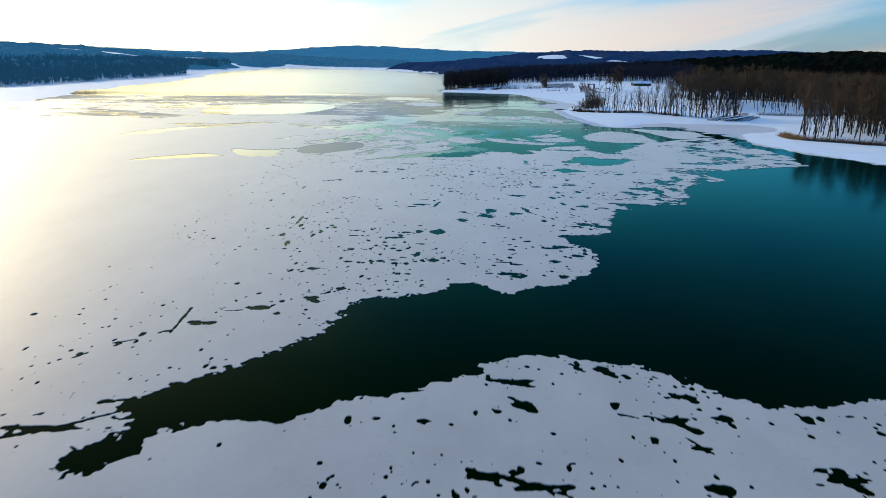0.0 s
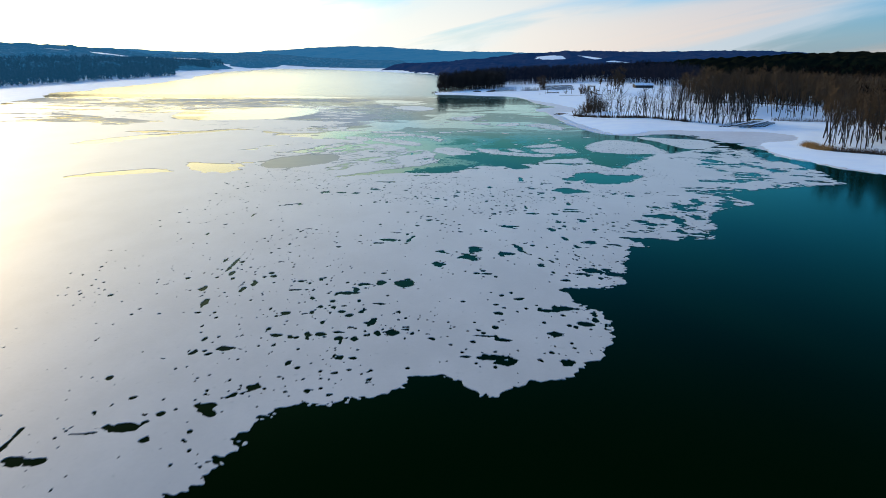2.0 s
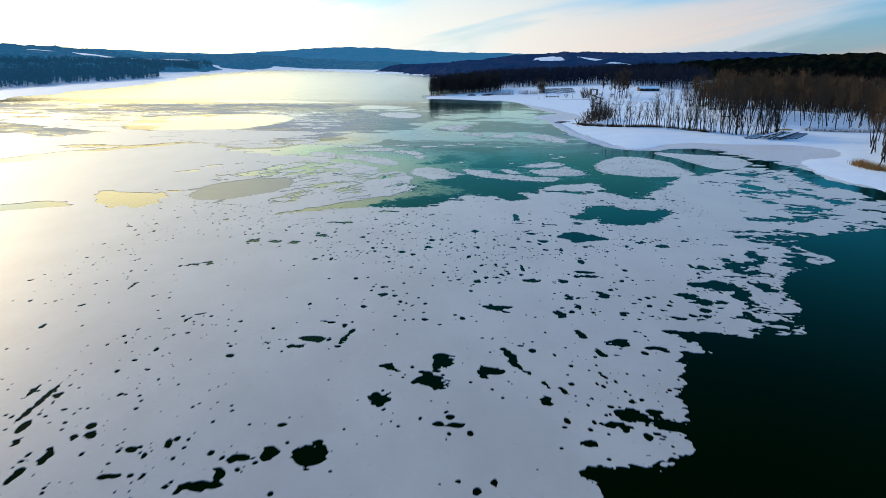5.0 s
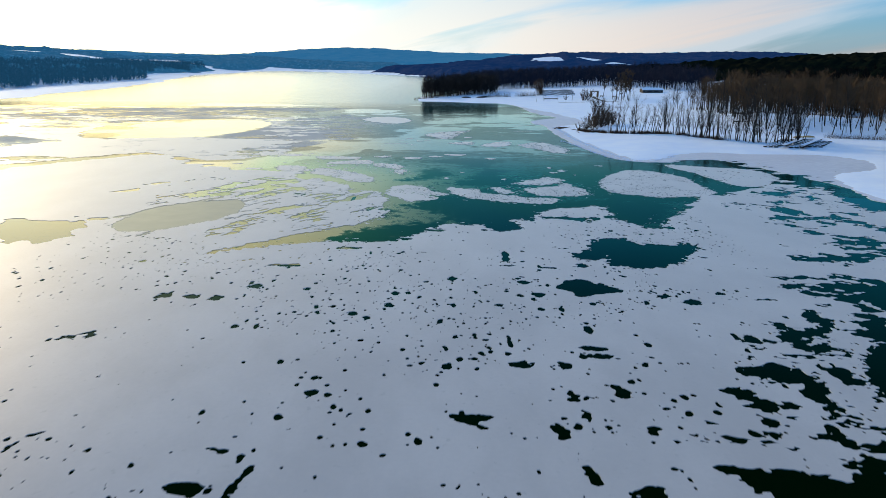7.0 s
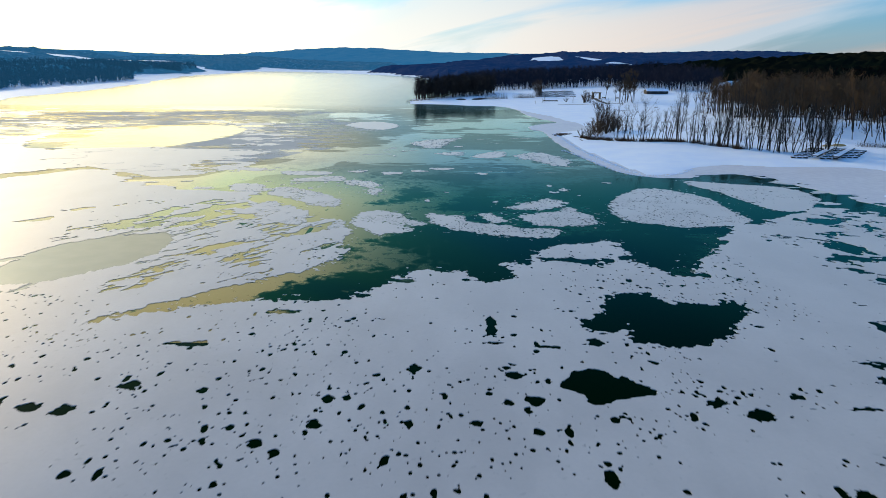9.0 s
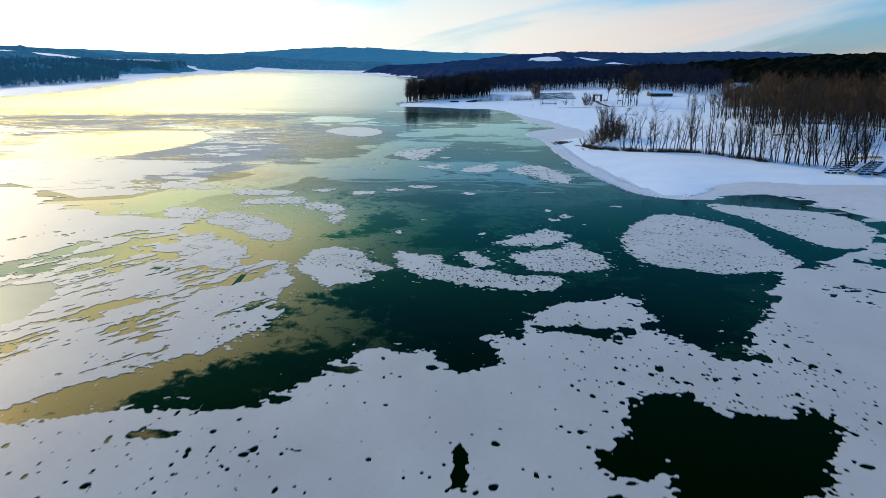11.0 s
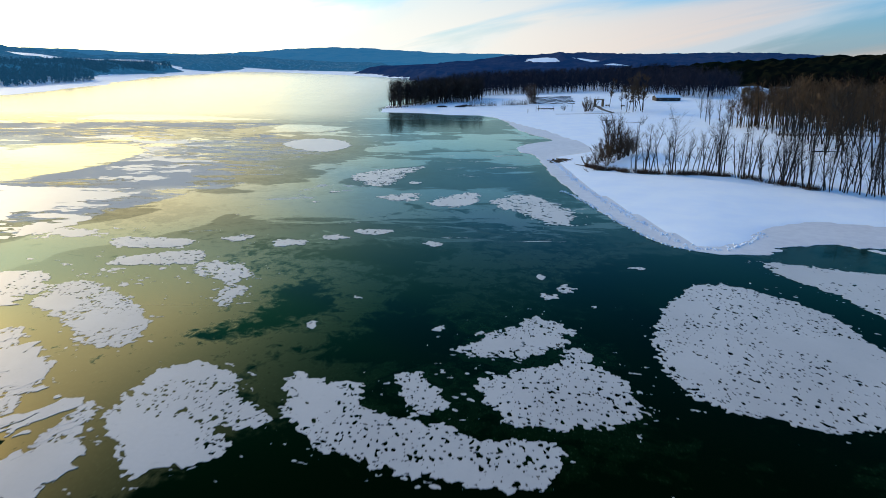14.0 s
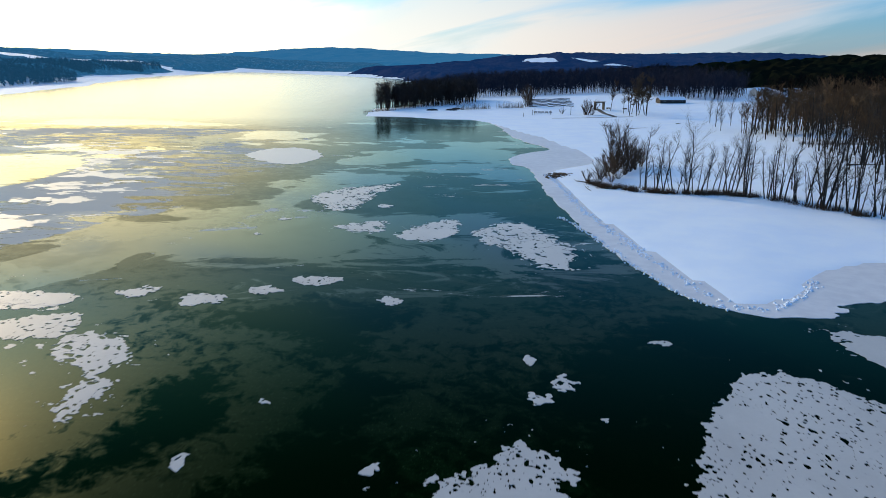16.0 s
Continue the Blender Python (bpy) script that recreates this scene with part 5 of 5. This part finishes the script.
far_trees("deep_woods", WOOD_DEEP, 650, 16, RUST, "rusty-brown bare woodland on a snowy slope", 60, 9, 0.10)
far_trees("shore_woods", [(160, 252), (200, 238), (260, 200), (300, 260), (250, 330), (190, 336), (165, 300)], 420, 16, RUST, "rusty-brown bare woodland by the east shore", 60, 10, 0.10, 0.15)
POINT = [(0, 660), (12, 672), (33, 699), (60, 718), (70, 760), (54, 800), (26, 800), (10, 740), (0, 695)]
far_trees("point_woods", POINT, 460, 15, WOODS_POINT, "bare brown woodland on a low point", 95, 2, 0.075, 0.18)
far_trees("middle_woods", [(50, 796), (95, 803), (140, 803), (168, 828), (188, 762), (208, 720), (262, 735), (285, 860), (250, 1000), (40, 1000)], 1900, 15, WOODS_BACK, "bare woodland behind the bay", 70, 3, 0.09, 0.22)
far_trees("hillside_woods", [(205, 545), (270, 430), (330, 360), (520, 380), (620, 640), (420, 800), (240, 720), (240, 600)], 2300, 15, WOODS_NEAR, "bare woodland on the hillside", 40, 4, 0.16, 0.10)
far_trees("east_woods", [(210, 230), (300, 120), (620, 150), (600, 420), (330, 370), (245, 420), (175, 340), (235, 330)], 1500, 15, WOODS_NEAR, "bare woodland along the east shore", 40, 5, 0.16)
canopy("pine_hill", [(215, 960), (260, 830), (340, 760), (430, 660), (600, 520), (1000, 450), (1200, 1350), (300, 1350), (220, 1100)], 8, 13, WOODS_PINE, "dark pine woods on the hill")
far_trees("west_shore_woods", [(-392, 560), (-384, 940), (-376, 1100), (-432, 1130), (-446, 1340), (-436, 1560), (-520, 1560), (-520, 560)], 3600, 14, WOODS_SHORE, "bare woods on the far shore, blue-grey with haze", 24, 6, 0.5, 0.03)
canopy("west_woods", [(-430, 500), (-440, 1500), (-400, 1960), (-600, 2600), (-1900, 2600), (-1900, 400)], 14, 13, WOODS_MID, "wooded hills across the lake, blue-grey with haze",
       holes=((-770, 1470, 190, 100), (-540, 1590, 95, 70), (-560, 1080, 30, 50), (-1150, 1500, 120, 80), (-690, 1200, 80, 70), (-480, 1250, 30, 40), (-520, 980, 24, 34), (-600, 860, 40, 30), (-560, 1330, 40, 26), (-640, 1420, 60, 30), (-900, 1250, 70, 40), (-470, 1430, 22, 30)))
canopy("end_woods", [(-620, 1950), (-200, 1880), (-130, 1770), (-90, 2600), (-620, 2600)], 14, 13, WOODS_MID, "woods at the end of the lake, blue-grey with haze", holes=((-150, 1950, 120, 30),))
canopy("north_woods", [(-150, 1800), (-30, 1440), (36, 1040), (450, 1020), (800, 1400), (1900, 1500), (1900, 2600), (120, 2600)], 14, 13, WOODS_NAVY, "woods beyond the end of the lake, blue-grey with haze",
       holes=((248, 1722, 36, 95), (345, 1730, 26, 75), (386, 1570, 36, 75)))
canopy("far_woods", [(-2400, 2500), (2400, 2500), (2400, 4500), (-2400, 4500)], 26, 14, WOODS_FAR, "far wooded ridges in blue haze")


# ---------------------------------------------------------------- undergrowth
def twig_patch(name, spots, n, tall, mat, label, category, seed, width=0.05, lean_out=0.35):
    """A strip or patch of upright stems round the given spots (x, y, radius)."""
    r = np.random.RandomState(seed)
    tri = []
    for px, py, rad in spots:
        x, y = r.normal(px, rad * 0.5, n), r.normal(py, rad * 0.5, n)
        base = np.column_stack((x, y, terrain(x, y) - 0.05))
        a, h = r.uniform(0, 2 * np.pi, n), tall * r.uniform(0.4, 1.15, n)
        tip = base + np.column_stack((np.cos(a) * h * lean_out * r.rand(n), np.sin(a) * h * lean_out * r.rand(n), h))
        side = np.column_stack((-np.sin(a), np.cos(a), np.zeros(n))) * width * 0.5
        tri.append(np.stack((base - side, base + side, tip), 1))
    v = np.concatenate(tri).reshape(-1, 3)
    return tagged(new(name, raw_mesh(name, v, np.arange(len(v)), np.full(len(v) // 3, 3), [mat])), label, category, kind="stuff")


def along(points, step):
    out = []
    for (ax, ay), (bx, by) in zip(points[:-1], points[1:]):
        n = max(1, int(math.hypot(bx - ax, by - ay) / step))
        out += [(ax + (bx - ax) * i / n, ay + (by - ay) * i / n) for i in range(n)]
    return out


bank = random.Random(8)
BANK = [(x + bank.gauss(0, 0.5), y + bank.uniform(-0.4, 2.2), bank.uniform(0.5, 1.6)) for x, y in along([(74, 407), (78, 400), (90, 391.5), (102, 387.5), (109, 380), (115, 371.5), (121, 364)], 0.55)
        if bank.random() < (0.95 if x < 104 else 0.45)]
twig_patch("bank_brush", BANK, 120, 1.4, BRUSH, "dark dry brush along the foot of the tree line", "brush", 41, 0.06, 0.8)
twig_patch("reed_bed", [(x, y, 2.0) for x, y in along([(132, 279), (131.5, 270), (134, 264)], 1.0)], 170, 2.1, REED, "orange-brown dry reeds on the snowy bank", "reeds", 42, 0.07)
twig_patch("shore_brush", [(x, y, 2.0) for x, y in along([(134, 263), (140, 257), (147, 248), (165, 232), (190, 205)], 1.0)], 130, 2.0, BRUSH, "brown brush under the trees by the water", "brush", 43, 0.06)
twig_patch("back_brush", [(x, y, 2.5) for x, y in along([(160, 470), (185, 462), (215, 440)], 2.0) + along([(163, 371), (184, 361), (206, 366), (226, 384)], 2.0)], 90, 1.9, BRUSH, "dark brush at the back of the wood", "brush", 44, 0.06)
twig_patch("bay_brush", [(x, y, 2.2) for x, y in along([(50, 662), (70, 672)], 1.6) + along([(76, 676), (92, 684)], 1.6)], 30, 4.5, TWIG, "thin grey saplings along the edge of a snowy field", "brush", 45, 0.09, 0.25)
twig_patch("point_brush", [(x, y, 1.6) for x, y in along([(-4, 650), (6, 660), (14, 668)], 2.0)], 24, 1.8, BRUSH, "low brown brush on the point", "brush", 46, 0.12)


def shrub_mesh(seed, tall, stems, spread_out):
    r = random.Random(seed)
    stem, twigs = Wood(), Wood()
    for _ in range(stems):
        a, out = r.uniform(0, 2 * math.pi), r.uniform(0.1, spread_out)
        p, way = Vector((math.cos(a) * 0.25, math.sin(a) * 0.25, -0.1)), Vector((math.cos(a) * out, math.sin(a) * out, 1)).normalized()
        size, rad = tall * r.uniform(0.6, 1.05), 0.05
        for i in range(4):
            q = p + way * size / 4
            stem.limb(p, q, rad, rad * 0.7, 4)
            for _ in range(7 + 5 * i):
                s = p.lerp(q, r.random())
                side = Vector((r.gauss(0, 1), r.gauss(0, 1), r.uniform(0.2, 1.3))).normalized()
                twigs.twig(s, s + (way + side).normalized() * r.uniform(0.4, 1.2) * tall / 4, 0.04)
            p, rad = q, rad * 0.7
            way = (way + Vector((r.gauss(0, 0.15), r.gauss(0, 0.15), 0.05))).normalized()
    return stem.mesh("stem", BARK), twigs.mesh("crown", BRUSH)


SHRUBS = [shrub_mesh(s, h, n, o) for s, h, n, o in ((1, 5.5, 12, 0.7), (2, 4.2, 14, 0.9), (3, 7.0, 9, 0.35))]


def shrub(kind, x, y, size, turn):
    t = empty("shrub", pose(x, y, ground_at(x, y), 0, 0, turn))
    for name, me in zip(("stem", "crown"), SHRUBS[kind]):
        new(name, me).parent = t
    t.scale = (size, size, size)
    return tagged(t, "brown leafless shrub with many thin stems on snow", "shrub", "shrubs by the shore")


for i, (k, x, y, s) in enumerate(((0, 78, 413, 1.0), (0, 81, 418, 1.1), (1, 84, 423, 1.3), (0, 86, 428, 1.3), (1, 88, 432, 1.3), (0, 90, 437, 1.2), (2, 87, 434, 1.9), (2, 89.5, 438, 1.8),
                                  (1, 76.5, 408, 1.0), (1, 80, 409, 0.8), (0, 92, 430, 1.1), (1, 74.5, 412, 0.7), (1, 83, 414, 0.8), (0, 95, 436, 1.0),
                                  (0, 86, 420, 1.4), (0, 89, 426, 1.5), (1, 92, 434, 1.6), (0, 94, 440, 1.4), (1, 83.5, 427, 1.3), (0, 97, 442, 1.2), (1, 79, 416, 1.2), (0, 119, 631, 1.5), (1, 121, 633, 1.6), (0, 123, 631, 1.5), (0, 94, 689, 2.2), (0, 96, 692, 2.3), (0, 97.5, 690, 2.2), (1, 108, 640, 0.8))):
    shrub(k, x, y, s, 47 * i)


# ---------------------------------------------------------------- rubble and driftwood on the shore
def rubble(name, line, n, mat, label, seed, wide, big):
    r = random.Random(seed)
    verts, faces = [], []
    pts = along(line, 0.5)
    for _ in range(n):
        x, y = r.choice(pts)
        x, y = x + r.gauss(0, wide), y + r.gauss(0, wide)
        m = pose(x, y, max(ground_at(x, y), 0.10), r.uniform(-25, 25), r.uniform(-25, 25), r.uniform(0, 360))
        sx, sy, sz = r.uniform(0.15, big), r.uniform(0.15, big), r.uniform(0.05, 0.22)
        k = len(verts)
        for cx, cy, cz in ((-1, -1, -1), (1, -1, -1), (0.8, 1, -1), (-1, 0.7, -1), (-0.8, -0.9, 1), (0.9, -0.7, 1), (0.7, 0.9, 1), (-0.7, 0.6, 1)):
            verts.append(tuple(m @ Vector((cx * sx / 2, cy * sy / 2, cz * sz))))
        faces += [[k + i for i in f] for f in ((0, 1, 5, 4), (1, 2, 6, 5), (2, 3, 7, 6), (3, 0, 4, 7), (4, 5, 6, 7))]
    return tagged(new(name, raw_mesh(name, verts, [i for f in faces for i in f], [4] * len(faces), [mat])), label, "ice rubble", kind="stuff")


rubble("ice_rubble", [(66, 424), (66.6, 398), (66, 378), (67.6, 358), (69, 342), (70.8, 327), (72.8, 316.5), (77, 315.5), (84, 320.5), (90, 328)], 520, SNOW, "broken snowy ice pushed up along the beach", 61, 0.5, 0.4)
rubble("shelf_rim_rubble", [(60.5, 369.6), (64, 349.4), (65.6, 334), (68, 321), (72.7, 314.4)], 160, SNOW, "small ice blocks along the edge of the shelf", 62, 0.3, 0.35)
rubble("beach_litter", [(66.5, 419), (70, 425)], 150, BRUSH, "brown driftwood and weed on the beach", 63, 1.2, 0.9)


def log(x, y, length, radius, turn, tilt, label="fallen dark tree trunk on snow"):
    r = random.Random(int(x * 10 + y))
    wood = Wood()
    p, way, rad = Vector((-length / 2, 0, radius)), Vector((1, 0, 0)), radius
    for i in range(5):
        q = p + way * length / 5
        wood.limb(p, q, rad, rad * 0.85, 6)
        if i > 1:
            wood.limb(q, q + Vector((r.uniform(0.2, 0.8), r.gauss(0, 0.6), r.uniform(0.2, 0.9))), rad * 0.4, rad * 0.15, 4)
        p, rad = q, rad * 0.85
        way = (way + Vector((0, r.gauss(0, 0.12), r.gauss(0, 0.03)))).normalized()
    ob = new("fallen_log", wood.mesh("fallen_log", BARK))
    ob.matrix_basis = pose(x, y, ground_at(x, y) - 0.05, 0, tilt, turn)
    return tagged(ob, label, "log", "fallen logs")


for x, y, l, rr, t, ti in ((152, 422, 11, 0.24, 4, -2), (73.5, 409, 5, 0.2, 160, -8), (72.5, 400, 4.5, 0.12, 100, -6), (116.5, 566, 5, 0.22, 170, 0), (128, 556, 8, 0.12, 4, 0), (153.6, 578, 4.5, 0.18, 40, 0), (163, 405, 6, 0.2, 30, -3)):
    log(x, y, l, rr, t, ti)


# ---------------------------------------------------------------- docks pulled ashore
def dock(x, y, length, width, turn, lift=0.0, name="dock_section"):
    t = empty(name, pose(x, y, ground_at(x, y) + lift, 0, 0, turn))
    for s in (-1, 1):
        for k in (-0.36, 0, 0.36):
            part("float", box(length * 0.24, 0.34, 0.34, k * length, s * (width / 2 - 0.2), 0, 0.03), DARK_WOOD, t)
    part("deck", box(length, width, 0.12, 0, 0, 0.34, 0.02), TIMBER, t)
    part("snow_cover", box(length * 0.98, width * 0.94, 0.10, 0, 0, 0.46, 0.04), SNOW, t, "layer of snow")
    return tagged(t, "snow-topped timber dock section stored on the shore", "dock", "docks on the shore")


for (ax, ay), (bx, by) in (((133.1, 345.3), (152, 369)), ((138.6, 343.4), (157, 367))):
    dock((ax + bx) / 2, (ay + by) / 2, math.hypot(bx - ax, by - ay), 1.8, math.degrees(math.atan2(by - ay, bx - ax)), 0.45, "dock_walkway")
for i in range(7):
    k = i / 6
    for off in (-4.6, 4.2, 9.6):
        x, y = 134.5 + 14 * k + off * 0.95, 347.5 + 17.5 * k - off * 0.18
        if i in (0, 6) and off > 9:
            continue
        dock(x, y, 5.0, 0.8, -10)
for i in range(7):
    for j in range(6):
        dock(98 + 3.9 * i + 1.6 * j + (j % 2), 688 + 12 * j + 2 * (i % 3), 5.0, 1.2, 35 if (i + j) % 2 else -30)

boat_bm = bmesh.new()
bmesh.ops.create_grid(boat_bm, x_segments=8, y_segments=6, size=1)
for v in boat_bm.verts:
    u, q = v.co.x, v.co.y
    full = (1 - abs(u) ** 2.6)
    v.co = Vector((u * 2.2, q * 0.75 * max(full, 0.04), 0.62 * (1 - q * q) * max(full, 0.05) ** 0.5))
bmesh.ops.solidify(boat_bm, geom=list(boat_bm.faces), thickness=0.05)
hull = bpy.data.meshes.new("rowing_boat")
boat_bm.to_mesh(hull)
boat_bm.free()
hull.materials.append(TAN)
dark_hull = hull.copy()
dark_hull.materials[0] = DARK_WOOD
for x, y, turn, me, label in ((150.5, 370.5, 10, hull, "upturned tan rowing boat beside stored docks"), (155, 371.5, -15, hull, "upturned tan rowing boat beside stored docks"),
                              (34.6, 661, 5, dark_hull, "upturned dark rowing boat on snow"), (46, 659.5, -8, dark_hull, "upturned dark rowing boat on snow"), (49, 668, 30, dark_hull, "upturned dark rowing boat on snow")):
    b = new("rowing_boat", me)
    b.matrix_basis = pose(x, y, ground_at(x, y) + (0.06 if me is dark_hull else 0.3), 0, 0, turn)
    s = 1.0 if me is hull else 1.6
    b.scale = (s, s, s)
    tagged(b, label, "boat", "upturned boats")

# ---------------------------------------------------------------- posts, road, buildings round the bay
for x, y, h in ((90, 631, 3.0), (91.8, 634, 3.6), (101, 636, 2.6), (108.6, 640, 4.6), (111.5, 632, 4.2), (84, 622, 2.0), (120, 560, 1.6)):
    own = Wood()
    own.limb(Vector((0, 0, -0.2)), Vector((0, 0, h)), 0.13, 0.10, 8)
    own.limb(Vector((0, 0, h)), Vector((0, 0, h + 0.03)), 0.10, 0.02, 8)
    p = new("post", own.mesh("post", DARK_WOOD))
    p.matrix_basis = pose(x, y, ground_at(x, y))
    tagged(p, "weathered dark wooden post in snow", "post", "posts round the bay")

for i in range(5):
    t = empty("bench", pose(93.5 + 2.1 * i, 643.5, ground_at(93.5 + 2.1 * i, 643.5)))
    part("seat", box(1.7, 0.5, 0.08, 0, 0, 0.45, 0.01), DARK_WOOD, t)
    part("backrest", box(1.7, 0.08, 0.5, 0, 0.24, 0.55, 0.01), DARK_WOOD, t)
    for s in (-1, 1):
        part("leg", box(0.1, 0.45, 0.45, s * 0.7, 0, 0), DARK_WOOD, t)
    tagged(t, "dark wooden bench standing in snow", "bench", "benches by the bay")


def strip(name, line, width, mat, label, category, lift=0.06, step=3.0):
    pts = along(line, step) + [line[-1]]
    verts, quads = [], []
    for i, (x, y) in enumerate(pts):
        ax, ay = pts[max(0, i - 1)]
        bx, by = pts[min(len(pts) - 1, i + 1)]
        l = math.hypot(bx - ax, by - ay) or 1
        nx, ny = -(by - ay) / l, (bx - ax) / l
        for s in (-1, -0.33, 0.33, 1):
            px, py = x + nx * s * width / 2, y + ny * s * width / 2
            verts.append((px, py, ground_at(px, py) + lift + (0.1 if abs(s) < 1 else -0.1)))
        if i:
            for c in range(3):
                k = 4 * i + c
                quads.append((k - 4, k - 3, k + 1, k))
    return tagged(new(name, raw_mesh(name, verts, [i for q in quads for i in q], [4] * len(quads), [mat], True)), label, category, kind="structure")


strip("road", [(134.6, 668), (133.4, 655), (132.4, 640), (132.6, 616)], 3.4, ASPHALT, "narrow cleared dark road down to the bay", "road")
strip("path", [(98, 612), (115, 612), (132, 615), (142, 616)], 1.2, ASPHALT, "narrow trodden path along the bay", "path", 0.03)

gate = empty("gatehouse", pose(134.3, 663, ground_at(134.3, 663), 0, 0, 8))
for s in (-1, 1):
    part("wall", box(0.5, 3.0, 4.2, s * 2.6, 0, 0, 0.03), DARK_WOOD, gate)
part("beam", box(5.7, 3.0, 0.5, 0, 0, 4.2, 0.03), DARK_WOOD, gate)
part("roof", box(6.6, 3.8, 0.3, 0, 0, 4.7, 0.05), SIDING, gate, "snowy flat roof")
tagged(gate, "dark wooden gatehouse over a cleared road", "gatehouse")


def gabled(length, depth, eaves, ridge, over=0.5):
    """A gable roof as one closed slab, ridge along x."""
    bm = bmesh.new()
    l, d = length / 2 + over, depth / 2 + over
    rows = []
    for x in (-l, l):
        rows.append([bm.verts.new(c) for c in ((x, -d, eaves - 0.1), (x, 0, ridge), (x, d, eaves - 0.1), (x, d, eaves - 0.35), (x, 0, ridge - 0.25), (x, -d, eaves - 0.35))])
    for i in range(6):
        j = (i + 1) % 6
        bm.faces.new((rows[0][i], rows[0][j], rows[1][j], rows[1][i]))
    bm.faces.new(rows[0][::-1])
    bm.faces.new(rows[1])
    bmesh.ops.recalc_face_normals(bm, faces=bm.faces)
    return bm


def house(name, x, y, turn, length, depth, eaves, ridge, wall_mat, label, windows, group=""):
    t = empty(name, pose(x, y, ground_at(x, y) - 0.2, 0, 0, turn))
    wall = part("wall", box(length, depth, eaves, 0, 0, 0, 0.02), wall_mat, t)
    for s in (-1, 1):
        bm = bmesh.new()
        a, b, c = (bm.verts.new((s * length / 2, q, z)) for q, z in ((-depth / 2, eaves), (depth / 2, eaves), (0, ridge - 0.25)))
        e, f, g = (bm.verts.new((s * (length / 2 - 0.2), q, z)) for q, z in ((-depth / 2, eaves), (depth / 2, eaves), (0, ridge - 0.25)))
        for face in ((a, b, c), (e, g, f), (a, c, g, e), (b, f, g, c)):
            bm.faces.new(face)
        part("gable", bm, wall_mat, t)
    part("roof", gabled(length, depth, eaves, ridge), SNOW, t, "snow-covered gable roof")
    for i in range(windows):
        wx = (i + 0.5) / windows * length - length / 2
        win = part("window", box(1.2, 0.10, 1.2, wx, -depth / 2 - 0.03, 1.0), SIDING, t)
        part("pane", box(1.0, 0.06, 1.0, wx, -depth / 2 - 0.07, 1.1), GLASS_DARK, win)
    return tagged(t, label, "house" if name == "house" else name, group)


house("pavilion", 190, 703, 4, 17, 8, 2.6, 4.2, DARK_WOOD, "long low dark wooden pavilion with a snowy roof", 3)
for x, y, turn, l, d in ((271, 752, 20, 13, 9), (288, 742, -10, 11, 8), (262, 706, 35, 12, 8), (330, 800, 0, 14, 9), (310, 690, 15, 12, 9), (245, 640, 25, 12, 8)):
    house("house", x, y, turn, l, d, 3.4, 6.2, SIDING, "pale house with a snowy roof among bare trees", 4, "houses in the woods")
for x, y in ((141, 668), (150, 664), (162, 690)):
    t = empty("picnic_table", pose(x, y, ground_at(x, y), 0, 0, 20))
    part("tabletop", box(2.2, 0.9, 0.08, 0, 0, 0.72, 0.01), DARK_WOOD, t)
    for s in (-1, 1):
        part("seat", box(2.2, 0.3, 0.07, 0, s * 0.8, 0.43, 0.01), DARK_WOOD, t)
        part("leg", box(0.1, 1.7, 0.72, s * 0.8, 0, 0), DARK_WOOD, t)
    tagged(t, "dark wooden picnic table on snow", "table", "picnic tables")
